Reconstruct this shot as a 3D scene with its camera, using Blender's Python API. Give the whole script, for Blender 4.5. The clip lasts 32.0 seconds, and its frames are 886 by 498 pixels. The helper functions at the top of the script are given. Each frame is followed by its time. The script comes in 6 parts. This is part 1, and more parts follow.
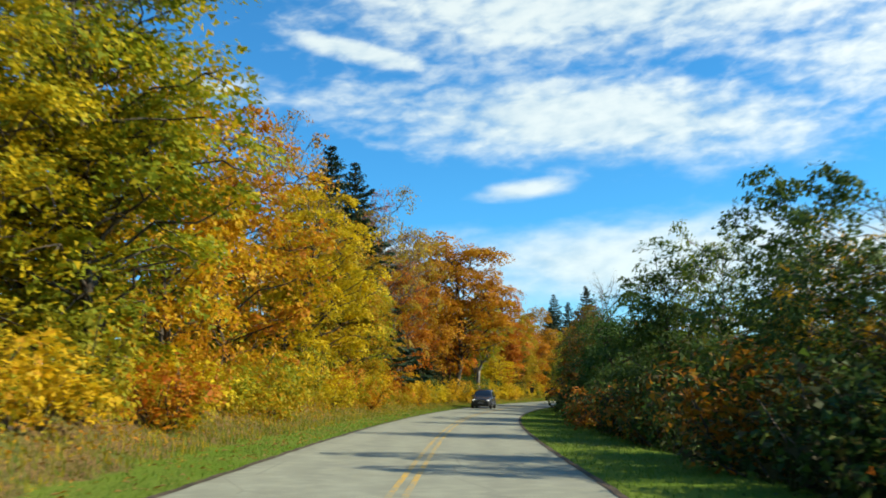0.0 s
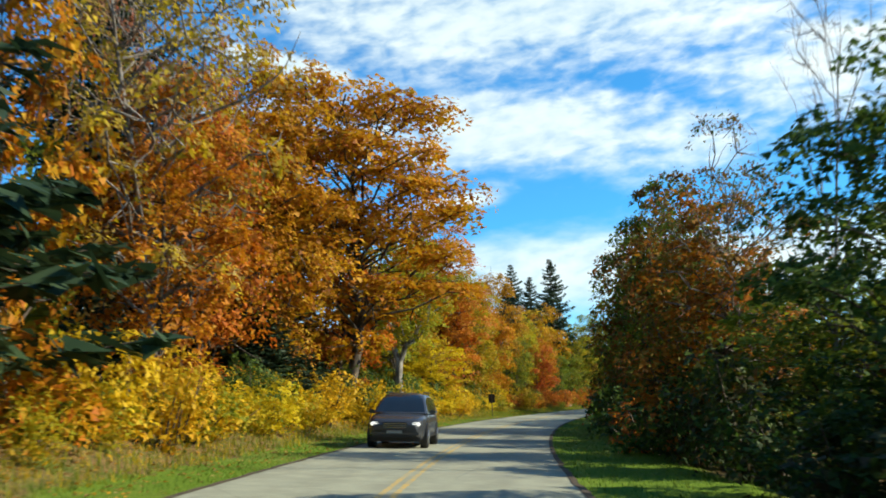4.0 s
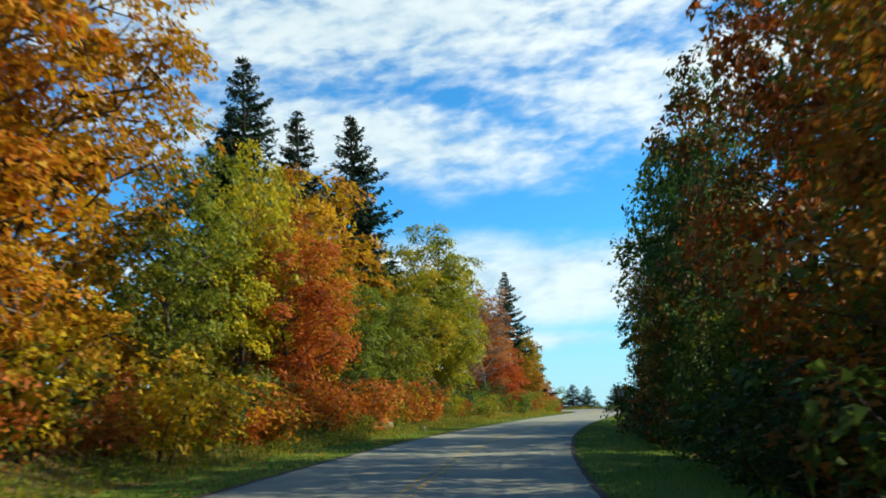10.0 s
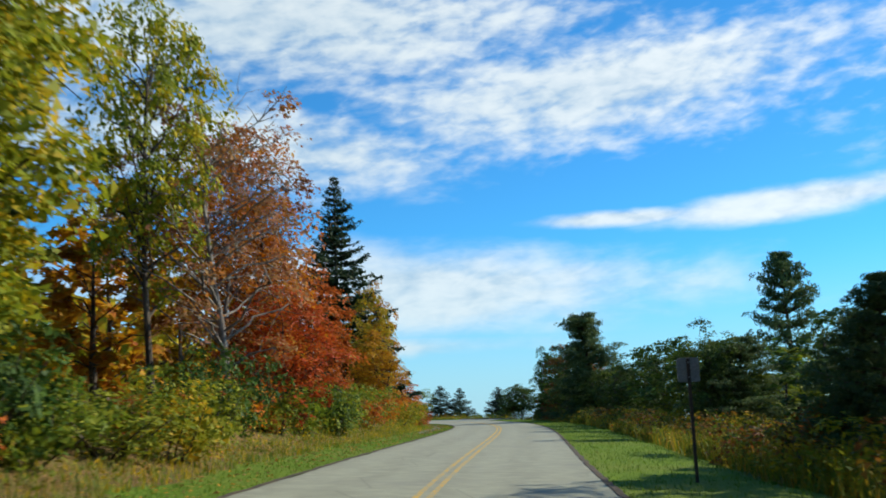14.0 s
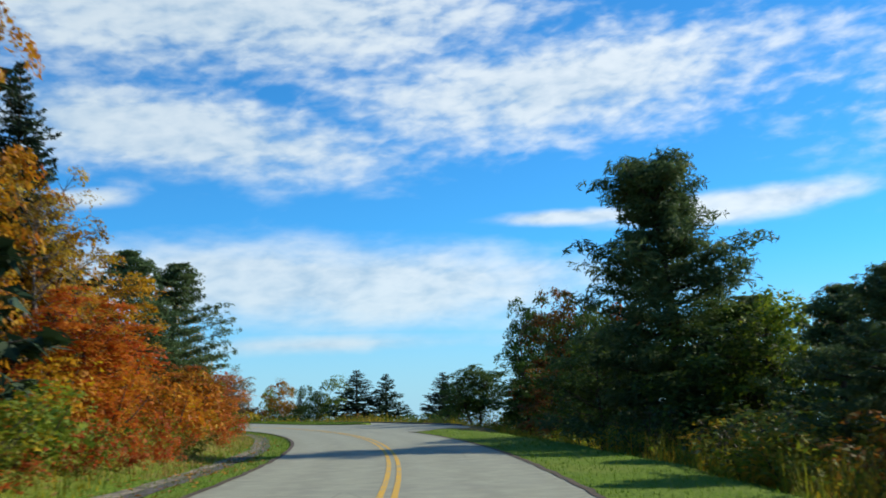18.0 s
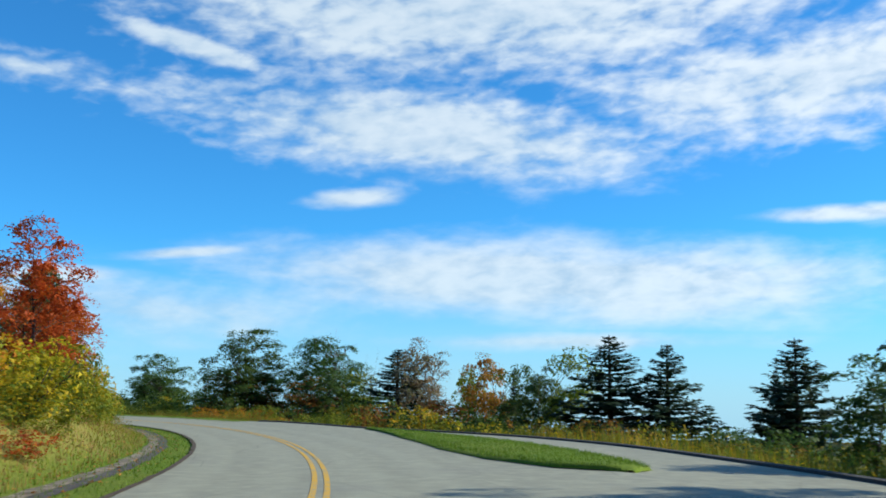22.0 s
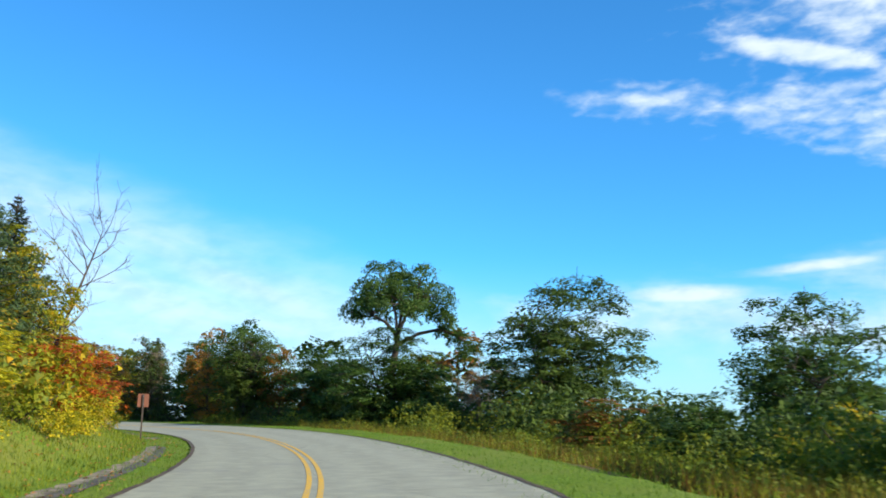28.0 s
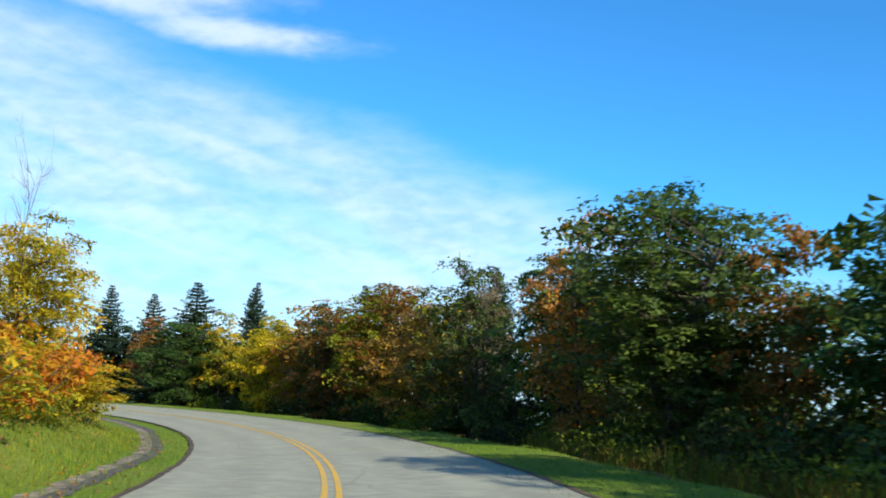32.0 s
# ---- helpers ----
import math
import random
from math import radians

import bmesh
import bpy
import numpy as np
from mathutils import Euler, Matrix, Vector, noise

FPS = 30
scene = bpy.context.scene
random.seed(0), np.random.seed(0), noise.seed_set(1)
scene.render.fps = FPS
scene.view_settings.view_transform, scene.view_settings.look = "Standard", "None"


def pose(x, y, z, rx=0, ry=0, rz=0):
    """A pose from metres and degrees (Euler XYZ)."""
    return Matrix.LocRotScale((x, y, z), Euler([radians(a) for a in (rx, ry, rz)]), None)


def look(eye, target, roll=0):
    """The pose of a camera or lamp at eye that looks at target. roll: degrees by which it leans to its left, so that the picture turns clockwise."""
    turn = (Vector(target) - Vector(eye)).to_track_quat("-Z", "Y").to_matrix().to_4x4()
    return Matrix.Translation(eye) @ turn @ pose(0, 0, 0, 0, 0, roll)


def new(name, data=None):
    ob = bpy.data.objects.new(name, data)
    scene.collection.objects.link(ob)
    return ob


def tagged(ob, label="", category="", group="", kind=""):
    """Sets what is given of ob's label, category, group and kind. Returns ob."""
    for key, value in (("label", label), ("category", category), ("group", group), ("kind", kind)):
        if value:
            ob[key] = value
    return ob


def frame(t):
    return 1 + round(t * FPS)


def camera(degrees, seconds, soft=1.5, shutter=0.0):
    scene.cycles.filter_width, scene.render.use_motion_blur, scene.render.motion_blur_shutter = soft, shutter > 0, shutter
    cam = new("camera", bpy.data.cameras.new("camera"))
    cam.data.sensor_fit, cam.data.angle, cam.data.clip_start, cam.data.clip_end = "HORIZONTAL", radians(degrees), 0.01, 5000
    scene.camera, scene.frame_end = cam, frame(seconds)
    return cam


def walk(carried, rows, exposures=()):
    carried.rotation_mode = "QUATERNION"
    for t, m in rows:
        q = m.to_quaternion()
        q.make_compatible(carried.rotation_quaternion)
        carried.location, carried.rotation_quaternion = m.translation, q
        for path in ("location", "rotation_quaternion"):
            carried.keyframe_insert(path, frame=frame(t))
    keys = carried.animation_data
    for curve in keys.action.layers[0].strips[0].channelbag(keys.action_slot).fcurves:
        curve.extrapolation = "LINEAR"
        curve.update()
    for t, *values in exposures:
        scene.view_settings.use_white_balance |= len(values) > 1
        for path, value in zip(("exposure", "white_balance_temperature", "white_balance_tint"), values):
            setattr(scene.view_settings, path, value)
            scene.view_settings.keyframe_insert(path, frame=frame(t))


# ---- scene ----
cam = camera(47.4, 32.0, soft=1.75, shutter=0.26)
WALK = [
    (0.0, pose(0.0, 0.0, 1.4, 98.3, 1.6, 0.23)),
    (0.5, pose(0.27, 7.87, 1.4, 98.5, 2.0, 0.29)),
    (1.0, pose(0.54, 15.59, 1.4, 98.9, 2.82, 0.21)),
    (1.5, pose(0.82, 23.15, 1.4, 98.99, 2.85, 0.01)),
    (2.0, pose(1.13, 30.65, 1.4, 98.79, 3.06, -0.06)),
    (2.5, pose(1.44, 37.98, 1.4, 98.88, 3.31, -0.43)),
    (4.5, pose(3.3, 67.92, 1.4, 98.86, 2.74, -4.47)),
    (5.0, pose(4.23, 75.55, 1.4, 98.74, 3.12, -5.02)),
    (5.5, pose(5.14, 83.02, 1.4, 98.82, 3.48, -5.37)),
    (6.0, pose(6.24, 90.63, 1.4, 98.91, 3.82, -5.62)),
    (6.5, pose(7.32, 98.09, 1.4, 98.87, 3.83, -6.33)),
    (7.0, pose(8.38, 105.38, 1.4, 98.72, 3.89, -7.34)),
    (7.5, pose(9.79, 112.8, 1.4, 98.94, 3.57, -8.6)),
    (8.0, pose(11.35, 120.03, 1.4, 98.75, 3.6, -10.12)),
    (8.5, pose(13.09, 127.43, 1.4, 98.88, 3.56, -11.24)),
    (9.0, pose(14.82, 134.64, 1.4, 98.92, 3.39, -12.07)),
    (9.5, pose(16.88, 142.02, 1.4, 98.85, 3.14, -13.12)),
    (10.0, pose(18.94, 149.21, 1.4, 98.98, 2.67, -14.1)),
    (10.5, pose(20.99, 156.42, 1.4, 98.8, 2.43, -15.25)),
    (11.0, pose(23.38, 163.58, 1.4, 98.93, 2.66, -16.12)),
    (11.5, pose(25.93, 170.73, 1.4, 98.85, 2.8, -17.12)),
    (12.0, pose(28.48, 177.88, 1.4, 98.98, 2.73, -18.03)),
    (12.5, pose(31.02, 185.05, 1.4, 98.81, 2.74, -18.84)),
    (13.0, pose(33.88, 192.01, 1.4, 98.84, 2.76, -19.75)),
    (13.5, pose(36.75, 198.97, 1.4, 98.95, 2.7, -20.77)),
    (14.0, pose(39.76, 205.76, 1.4, 99.05, 2.45, -21.91)),
    (14.5, pose(42.78, 212.52, 1.4, 98.86, 2.08, -22.87)),
    (15.0, pose(45.94, 218.97, 1.4, 98.78, 2.39, -23.73)),
    (15.5, pose(49.09, 225.41, 1.4, 98.75, 2.43, -24.03)),
    (17.5, pose(61.73, 251.16, 1.4, 98.6, 2.32, -24.65)),
    (18.0, pose(64.89, 257.58, 1.4, 98.71, 1.8, -24.53)),
    (18.5, pose(67.98, 263.86, 1.4, 98.72, 1.16, -24.32)),
    (19.0, pose(70.81, 270.01, 1.4, 98.66, 0.62, -23.39)),
    (19.5, pose(73.54, 276.42, 1.4, 98.61, 0.8, -21.95)),
    (20.0, pose(75.92, 282.56, 1.4, 98.87, 0.6, -19.95)),
    (20.5, pose(78.13, 288.81, 1.4, 98.73, -0.17, -17.64)),
    (21.0, pose(80.24, 295.3, 1.4, 98.47, -0.57, -15.08)),
    (21.5, pose(81.99, 301.94, 1.4, 98.6, -0.67, -12.46)),
    (22.0, pose(83.4, 308.32, 1.4, 98.71, -0.53, -10.11)),
    (22.5, pose(84.37, 314.68, 1.4, 98.7, -0.25, -7.43)),
    (23.0, pose(85.24, 321.33, 1.4, 98.77, -0.3, -4.51)),
    (23.5, pose(85.67, 327.94, 1.4, 98.92, -0.33, -1.68)),
    (24.0, pose(85.66, 334.53, 1.4, 98.85, -0.56, 1.12)),
    (24.5, pose(85.65, 341.13, 1.4, 98.87, -0.58, 3.85)),
    (26.5, pose(81.83, 367.32, 1.4, 99.03, -0.84, 14.52)),
    (27.0, pose(79.89, 373.95, 1.4, 99.12, -1.49, 17.65)),
    (27.5, pose(77.67, 380.45, 1.4, 98.96, -1.65, 21.06)),
    (28.0, pose(75.12, 386.71, 1.4, 98.97, -1.71, 24.58)),
    (28.5, pose(72.12, 392.93, 1.4, 98.88, -1.62, 27.81)),
    (29.0, pose(68.86, 399.06, 1.4, 98.59, -1.67, 30.72)),
    (29.5, pose(65.26, 404.94, 1.4, 98.7, -1.5, 33.55)),
    (30.0, pose(61.39, 410.68, 1.4, 98.51, -1.99, 36.21)),
    (30.5, pose(57.18, 416.16, 1.388, 98.3, -2.88, 38.92)),
    (31.0, pose(52.71, 421.56, 1.37, 98.13, -3.09, 42.02)),
    (31.5, pose(47.98, 426.86, 1.323, 97.84, -2.98, 45.14)),
    (32.0, pose(42.82, 431.68, 1.243, 97.85, -2.94, 48.15)),
]
walk(cam, WALK, exposures=[(0.0, 0.66, 7000, 2), (2.0, 0.75, 7000, 2), (5.0, 0.8, 6800, 0), (7.0, 0.62, 6800, 0), (9.0, 0.63, 6800, 1), (11.0, 0.62, 6750, 1), (13.0, 0.65, 6650, 2), (14.5, 0.32, 6500, 5), (19.0, 0.36, 6350, 6), (22.0, 0.42, 6250, 6), (24.0, 0.34, 6200, 7), (27.0, 0.7, 6450, 7), (28.0, 0.78, 6500, 8), (32.0, 0.76, 6500, 8)])

# ---------------------------------------------------------------- light
SUN_AZ, SUN_EL = -95.0, 31.0          # degrees to the left of +y, and up

world = bpy.data.worlds.new("sky")
scene.world = world
world.use_nodes = True
wn, wl = world.node_tree.nodes, world.node_tree.links
wn.clear()


def link_in(links, socket, value):
    if isinstance(value, (int, float)):
        socket.default_value = value
    elif isinstance(value, tuple):
        socket.default_value = value
    else:
        links.new(value, socket)


def wmath(op, a, b=0.0, c=0.0, clamp=False):
    n = wn.new("ShaderNodeMath")
    n.operation, n.use_clamp = op, clamp
    link_in(wl, n.inputs[0], a)
    link_in(wl, n.inputs[1], b)
    link_in(wl, n.inputs[2], c)
    return n.outputs[0]


def wstep(x, low, high):
    n = wn.new("ShaderNodeMapRange")
    n.interpolation_type = "SMOOTHSTEP"
    link_in(wl, n.inputs[0], x)
    n.inputs[1].default_value, n.inputs[2].default_value = low, high
    return n.outputs[0]


def wmix(fac, a, b):
    n = wn.new("ShaderNodeMix")
    n.data_type = "RGBA"
    link_in(wl, n.inputs[0], fac)
    link_in(wl, n.inputs[6], a)
    link_in(wl, n.inputs[7], b)
    return n.outputs[2]


def wnoise(vector, scale, detail, rough=0.55, warp=0.0):
    n = wn.new("ShaderNodeTexNoise")
    wl.new(vector, n.inputs["Vector"])
    n.inputs["Scale"].default_value, n.inputs["Detail"].default_value = scale, detail
    n.inputs["Roughness"].default_value, n.inputs["Distortion"].default_value = rough, warp
    return n.outputs[0]


sky = wn.new("ShaderNodeTexSky")
sky.sky_type, sky.sun_disc = "NISHITA", False
sky.sun_elevation, sky.sun_rotation = radians(SUN_EL), radians(-SUN_AZ)
sky.altitude, sky.air_density, sky.dust_density, sky.ozone_density = 1100, 1.0, 0.4, 4.0

split = wn.new("ShaderNodeSeparateXYZ")
tex = wn.new("ShaderNodeTexCoord")
wl.new(tex.outputs["Generated"], split.inputs[0])
az = wmath("MULTIPLY", wmath("ARCTAN2", wmath("MULTIPLY", split.outputs[0], -1.0), split.outputs[1]), 57.2958)
el = wmath("MULTIPLY", wmath("ARCSINE", split.outputs[2]), 57.2958)
flat = wn.new("ShaderNodeCombineXYZ")
wl.new(wmath("MULTIPLY", az, 0.11), flat.inputs[0])
wl.new(wmath("MULTIPLY", el, 0.34), flat.inputs[1])
fine = wn.new("ShaderNodeCombineXYZ")
wl.new(wmath("MULTIPLY", az, 0.30), fine.inputs[0])
wl.new(wmath("MULTIPLY", el, 0.72), fine.inputs[1])
small = wn.new("ShaderNodeCombineXYZ")
wl.new(wmath("MULTIPLY", az, 0.62), small.inputs[0])
wl.new(wmath("ADD", wmath("MULTIPLY", el, 1.35), wmath("MULTIPLY", az, 0.12)), small.inputs[1])
puff = wnoise(small.outputs[0], 1.0, 3.0, 0.5, 0.25)
billow = wnoise(flat.outputs[0], 1.0, 6.0, 0.55, 0.2)
ripple = wnoise(fine.outputs[0], 1.0, 5.0, 0.55, 0.3)


def cloud(a, e, wide, tall, lift=0.0, amount=1.0):
    """One bank of cloud: where it lies in the sky, its half width and height in degrees, and how it climbs to the left."""
    da = wmath("SUBTRACT", az, a)
    u = wmath("DIVIDE", da, wide)
    v = wmath("DIVIDE", wmath("SUBTRACT", wmath("SUBTRACT", el, e), wmath("MULTIPLY", da, lift)), tall)
    r = wmath("SQRT", wmath("ADD", wmath("MULTIPLY", u, u), wmath("MULTIPLY", v, v)))
    return wmath("MULTIPLY", wmath("SUBTRACT", 1.25, r), amount)


banks = [cloud(-17, 6.9, 22, 2.6, 0.02), cloud(8, 5.0, 15, 2.2, 0.0, 0.62), cloud(-18, 3.5, 11, 0.6, 0.0, 0.7),
         cloud(-9, 15.2, 15.5, 2.7, 0.09), cloud(-12, 21.8, 20, 3.6, 0.0, 0.95), cloud(-32, 17.4, 15, 3.3, -0.06, 0.9),
         cloud(-42, 10.3, 8, 0.9, -0.06), cloud(-32, 10.2, 5, 0.5), cloud(4.6, 19.4, 4.6, 0.7, 0.2, 0.95),
         cloud(13.5, 17.4, 4.5, 1.1, 0.05, 0.6), cloud(-5, 11.5, 3.0, 0.6, -0.08, 0.8), cloud(60, 18.8, 6, 1.1, 0.0, 0.85), cloud(70, 21, 12, 2.0, 0.0, 0.9),
         cloud(11, 6.6, 4, 0.6, -0.04, 0.8), cloud(4.5, 8.1, 4.5, 0.4, -0.1, 0.7), cloud(-70, 14, 22, 8, 0.0, 0.9),
         cloud(140, 18, 45, 9, 0.0, 0.8), cloud(-130, 30, 40, 12, 0.0, 0.8)]
bank = banks[0]
for other in banks[1:]:
    bank = wmath("MAXIMUM", bank, other)
# the high clouds break up into small puffs, those near the horizon are smooth sheets
puffs = wmath("MULTIPLY", wstep(el, 9.5, 15.0), wstep(wmath("MULTIPLY", az, -1.0), -34.0, -10.0))
shape = wmath("ADD", wmath("MAXIMUM", bank, -0.4), wmath("MULTIPLY", wmath("SUBTRACT", billow, 0.5), 1.35))
shape = wmath("ADD", shape, wmath("MULTIPLY", wmath("SUBTRACT", ripple, 0.5), wmath("ADD", 0.30, wmath("MULTIPLY", puffs, 0.35))))
shape = wmath("ADD", shape, wmath("MULTIPLY", wmath("SUBTRACT", puff, 0.5), wmath("ADD", 0.12, wmath("MULTIPLY", puffs, 0.85))))
cover = wmath("MULTIPLY", wstep(shape, 0.0, 0.9), wmath("SUBTRACT", 0.86, wmath("MULTIPLY", wstep(az, 20.0, 50.0), 0.14)))
shade = wstep(wmath("ADD", wmath("MULTIPLY", puff, 0.6), wmath("ADD", wmath("MULTIPLY", ripple, 0.4), wmath("MULTIPLY", billow, 0.6))), 0.5, 1.0)
# a long smooth sheet whose upper edge climbs to the left, streaked along that edge
edge = wmath("SUBTRACT", wmath("ADD", 10.0, wmath("MULTIPLY", wmath("SUBTRACT", az, 37.0), 0.27)), el)
slant = wn.new("ShaderNodeCombineXYZ")
wl.new(wmath("MULTIPLY", az, 0.07), slant.inputs[0])
wl.new(wmath("MULTIPLY", edge, 0.42), slant.inputs[1])
streak = wnoise(slant.outputs[0], 1.0, 4.0, 0.5, 0.3)
soft_edge = wmath("ADD", edge, wmath("MULTIPLY", wmath("SUBTRACT", billow, 0.5), 3.0))
sheet = wmath("MULTIPLY", wstep(soft_edge, -1.4, 3.6), wmath("MULTIPLY", wstep(az, 12.0, 40.0), wstep(wmath("MULTIPLY", az, -1.0), -125.0, -90.0)))
sheet = wmath("MULTIPLY", sheet, wmath("ADD", 0.36, wmath("MULTIPLY", wstep(streak, 0.25, 0.7), 0.36)))
cover = wmath("MAXIMUM", cover, sheet)
white = wmix(shade, (0.40, 0.54, 0.69, 1), (0.70, 0.77, 0.82, 1))
sunward = wstep(wmath("MULTIPLY", az, -1.0), -5.0, 50.0)
white = wmix(wmath("MULTIPLY", sunward, wmath("MULTIPLY", shade, 0.7)), white, (0.98, 0.99, 1.0, 1))
haze = wstep(wmath("MULTIPLY", el, -1.0), -9.0, 1.0)
tint = wn.new("ShaderNodeMix")
tint.data_type, tint.blend_type = "RGBA", "MULTIPLY"
tint.inputs[0].default_value = 1.0
wl.new(sky.outputs[0], tint.inputs[6])
tint.inputs[7].default_value = (0.042, 0.121, 0.165, 1)
clear = wmix(wmath("MULTIPLY", haze, 0.75), tint.outputs[2], (0.43, 0.63, 0.80, 1))
white = wmix(wmath("MULTIPLY", haze, 0.7), white, (0.50, 0.66, 0.79, 1))
total = wmix(cover, clear, white)
back = wn.new("ShaderNodeBackground")
wl.new(total, back.inputs[0])
back.inputs[1].default_value = 0.85
out = wn.new("ShaderNodeOutputWorld")
wl.new(back.outputs[0], out.inputs[0])

sun = new("sun", bpy.data.lights.new("sun", "SUN"))
sun.data.energy, sun.data.angle, sun.data.color = 4.7, radians(0.6), (1.0, 0.91, 0.76)
ce = math.cos(radians(SUN_EL))
sun_from = Vector((-math.sin(radians(SUN_AZ)) * ce, math.cos(radians(SUN_AZ)) * ce, math.sin(radians(SUN_EL))))
sun.matrix_world = look(sun_from * 100, (0, 0, 0))


# ---------------------------------------------------------------- materials
class Mat:
    """A node material under construction."""

    def __init__(self, name):
        self.m = bpy.data.materials.new(name)
        self.m.use_nodes = True
        self.n, self.l = self.m.node_tree.nodes, self.m.node_tree.links
        self.p = self.n["Principled BSDF"]

    def put(self, socket, value):
        link_in(self.l, socket, value)

    def node(self, kind):
        return self.n.new(kind)

    def noise(self, scale, detail=4.0, vector=None, rough=0.55):
        n = self.node("ShaderNodeTexNoise")
        if vector is None:
            vector = self.node("ShaderNodeNewGeometry").outputs["Position"]
        self.l.new(vector, n.inputs["Vector"])
        n.inputs["Scale"].default_value, n.inputs["Detail"].default_value = scale, detail
        n.inputs["Roughness"].default_value = rough
        return n.outputs[0]

    def step(self, x, low, high, a=0.0, b=1.0):
        n = self.node("ShaderNodeMapRange")
        n.interpolation_type = "SMOOTHSTEP"
        self.put(n.inputs[0], x)
        for i, v in enumerate((low, high, a, b)):
            n.inputs[i + 1].default_value = v
        return n.outputs[0]

    def math(self, op, a, b=0.0):
        n = self.node("ShaderNodeMath")
        n.operation = op
        self.put(n.inputs[0], a)
        self.put(n.inputs[1], b)
        return n.outputs[0]

    def mix(self, fac, a, b, how="MIX"):
        n = self.node("ShaderNodeMix")
        n.data_type, n.blend_type = "RGBA", how
        self.put(n.inputs[0], fac)
        self.put(n.inputs[6], a)
        self.put(n.inputs[7], b)
        return n.outputs[2]

    def ramp(self, fac, colours):
        n = self.node("ShaderNodeValToRGB")
        e = n.color_ramp.elements
        while len(e) < len(colours):
            e.new(0.5)
        for i, c in enumerate(colours):
            e[i].position = i / max(1, len(colours) - 1)
            e[i].color = (*c, 1)
        self.l.new(fac, n.inputs[0])
        return n.outputs[0]

    def bump(self, height, strength, distance=0.02):
        n = self.node("ShaderNodeBump")
        n.inputs["Strength"].default_value, n.inputs["Distance"].default_value = strength, distance
        self.l.new(height, n.inputs["Height"])
        self.l.new(n.outputs[0], self.p.inputs["Normal"])

    def base(self, colour, rough=0.8, metal=0.0, spec=0.3):
        self.put(self.p.inputs["Base Color"], colour)
        self.put(self.p.inputs["Roughness"], rough)
        self.put(self.p.inputs["Metallic"], metal)
        self.put(self.p.inputs["Specular IOR Level"], spec)
        return self.m


def leaf_material(name, colours, glow=0.42, rough=0.6):
    """Leaves: every leaf its own tone, patches of tone over the crown, and light shining through."""
    k = Mat(name)
    g = k.node("ShaderNodeNewGeometry")
    info = k.node("ShaderNodeObjectInfo")
    patch, tuft = k.noise(0.55, 3.0), k.noise(1.7, 2.0)
    pick = k.math("ADD", k.math("MULTIPLY", g.outputs["Random Per Island"], 0.48),
                  k.math("ADD", k.math("MULTIPLY", k.step(patch, 0.3, 0.7), 0.3), k.math("MULTIPLY", k.step(tuft, 0.35, 0.65), 0.22)))
    col = k.ramp(pick, colours)
    hsv = k.node("ShaderNodeHueSaturation")
    k.l.new(col, hsv.inputs["Color"])
    k.l.new(k.step(info.outputs["Random"], 0.0, 1.0, 0.49, 0.518), hsv.inputs["Hue"])
    k.l.new(k.step(patch, 0.2, 0.8, 0.75, 1.15), hsv.inputs["Value"])
    k.base(hsv.outputs[0], rough, 0.0, 0.18)
    t = k.node("ShaderNodeBsdfTranslucent")
    k.l.new(hsv.outputs[0], t.inputs[0])
    mx = k.node("ShaderNodeMixShader")
    mx.inputs[0].default_value = glow
    k.l.new(k.p.outputs[0], mx.inputs[1])
    k.l.new(t.outputs[0], mx.inputs[2])
    k.l.new(mx.outputs[0], k.n["Material Output"].inputs[0])
    return k.m


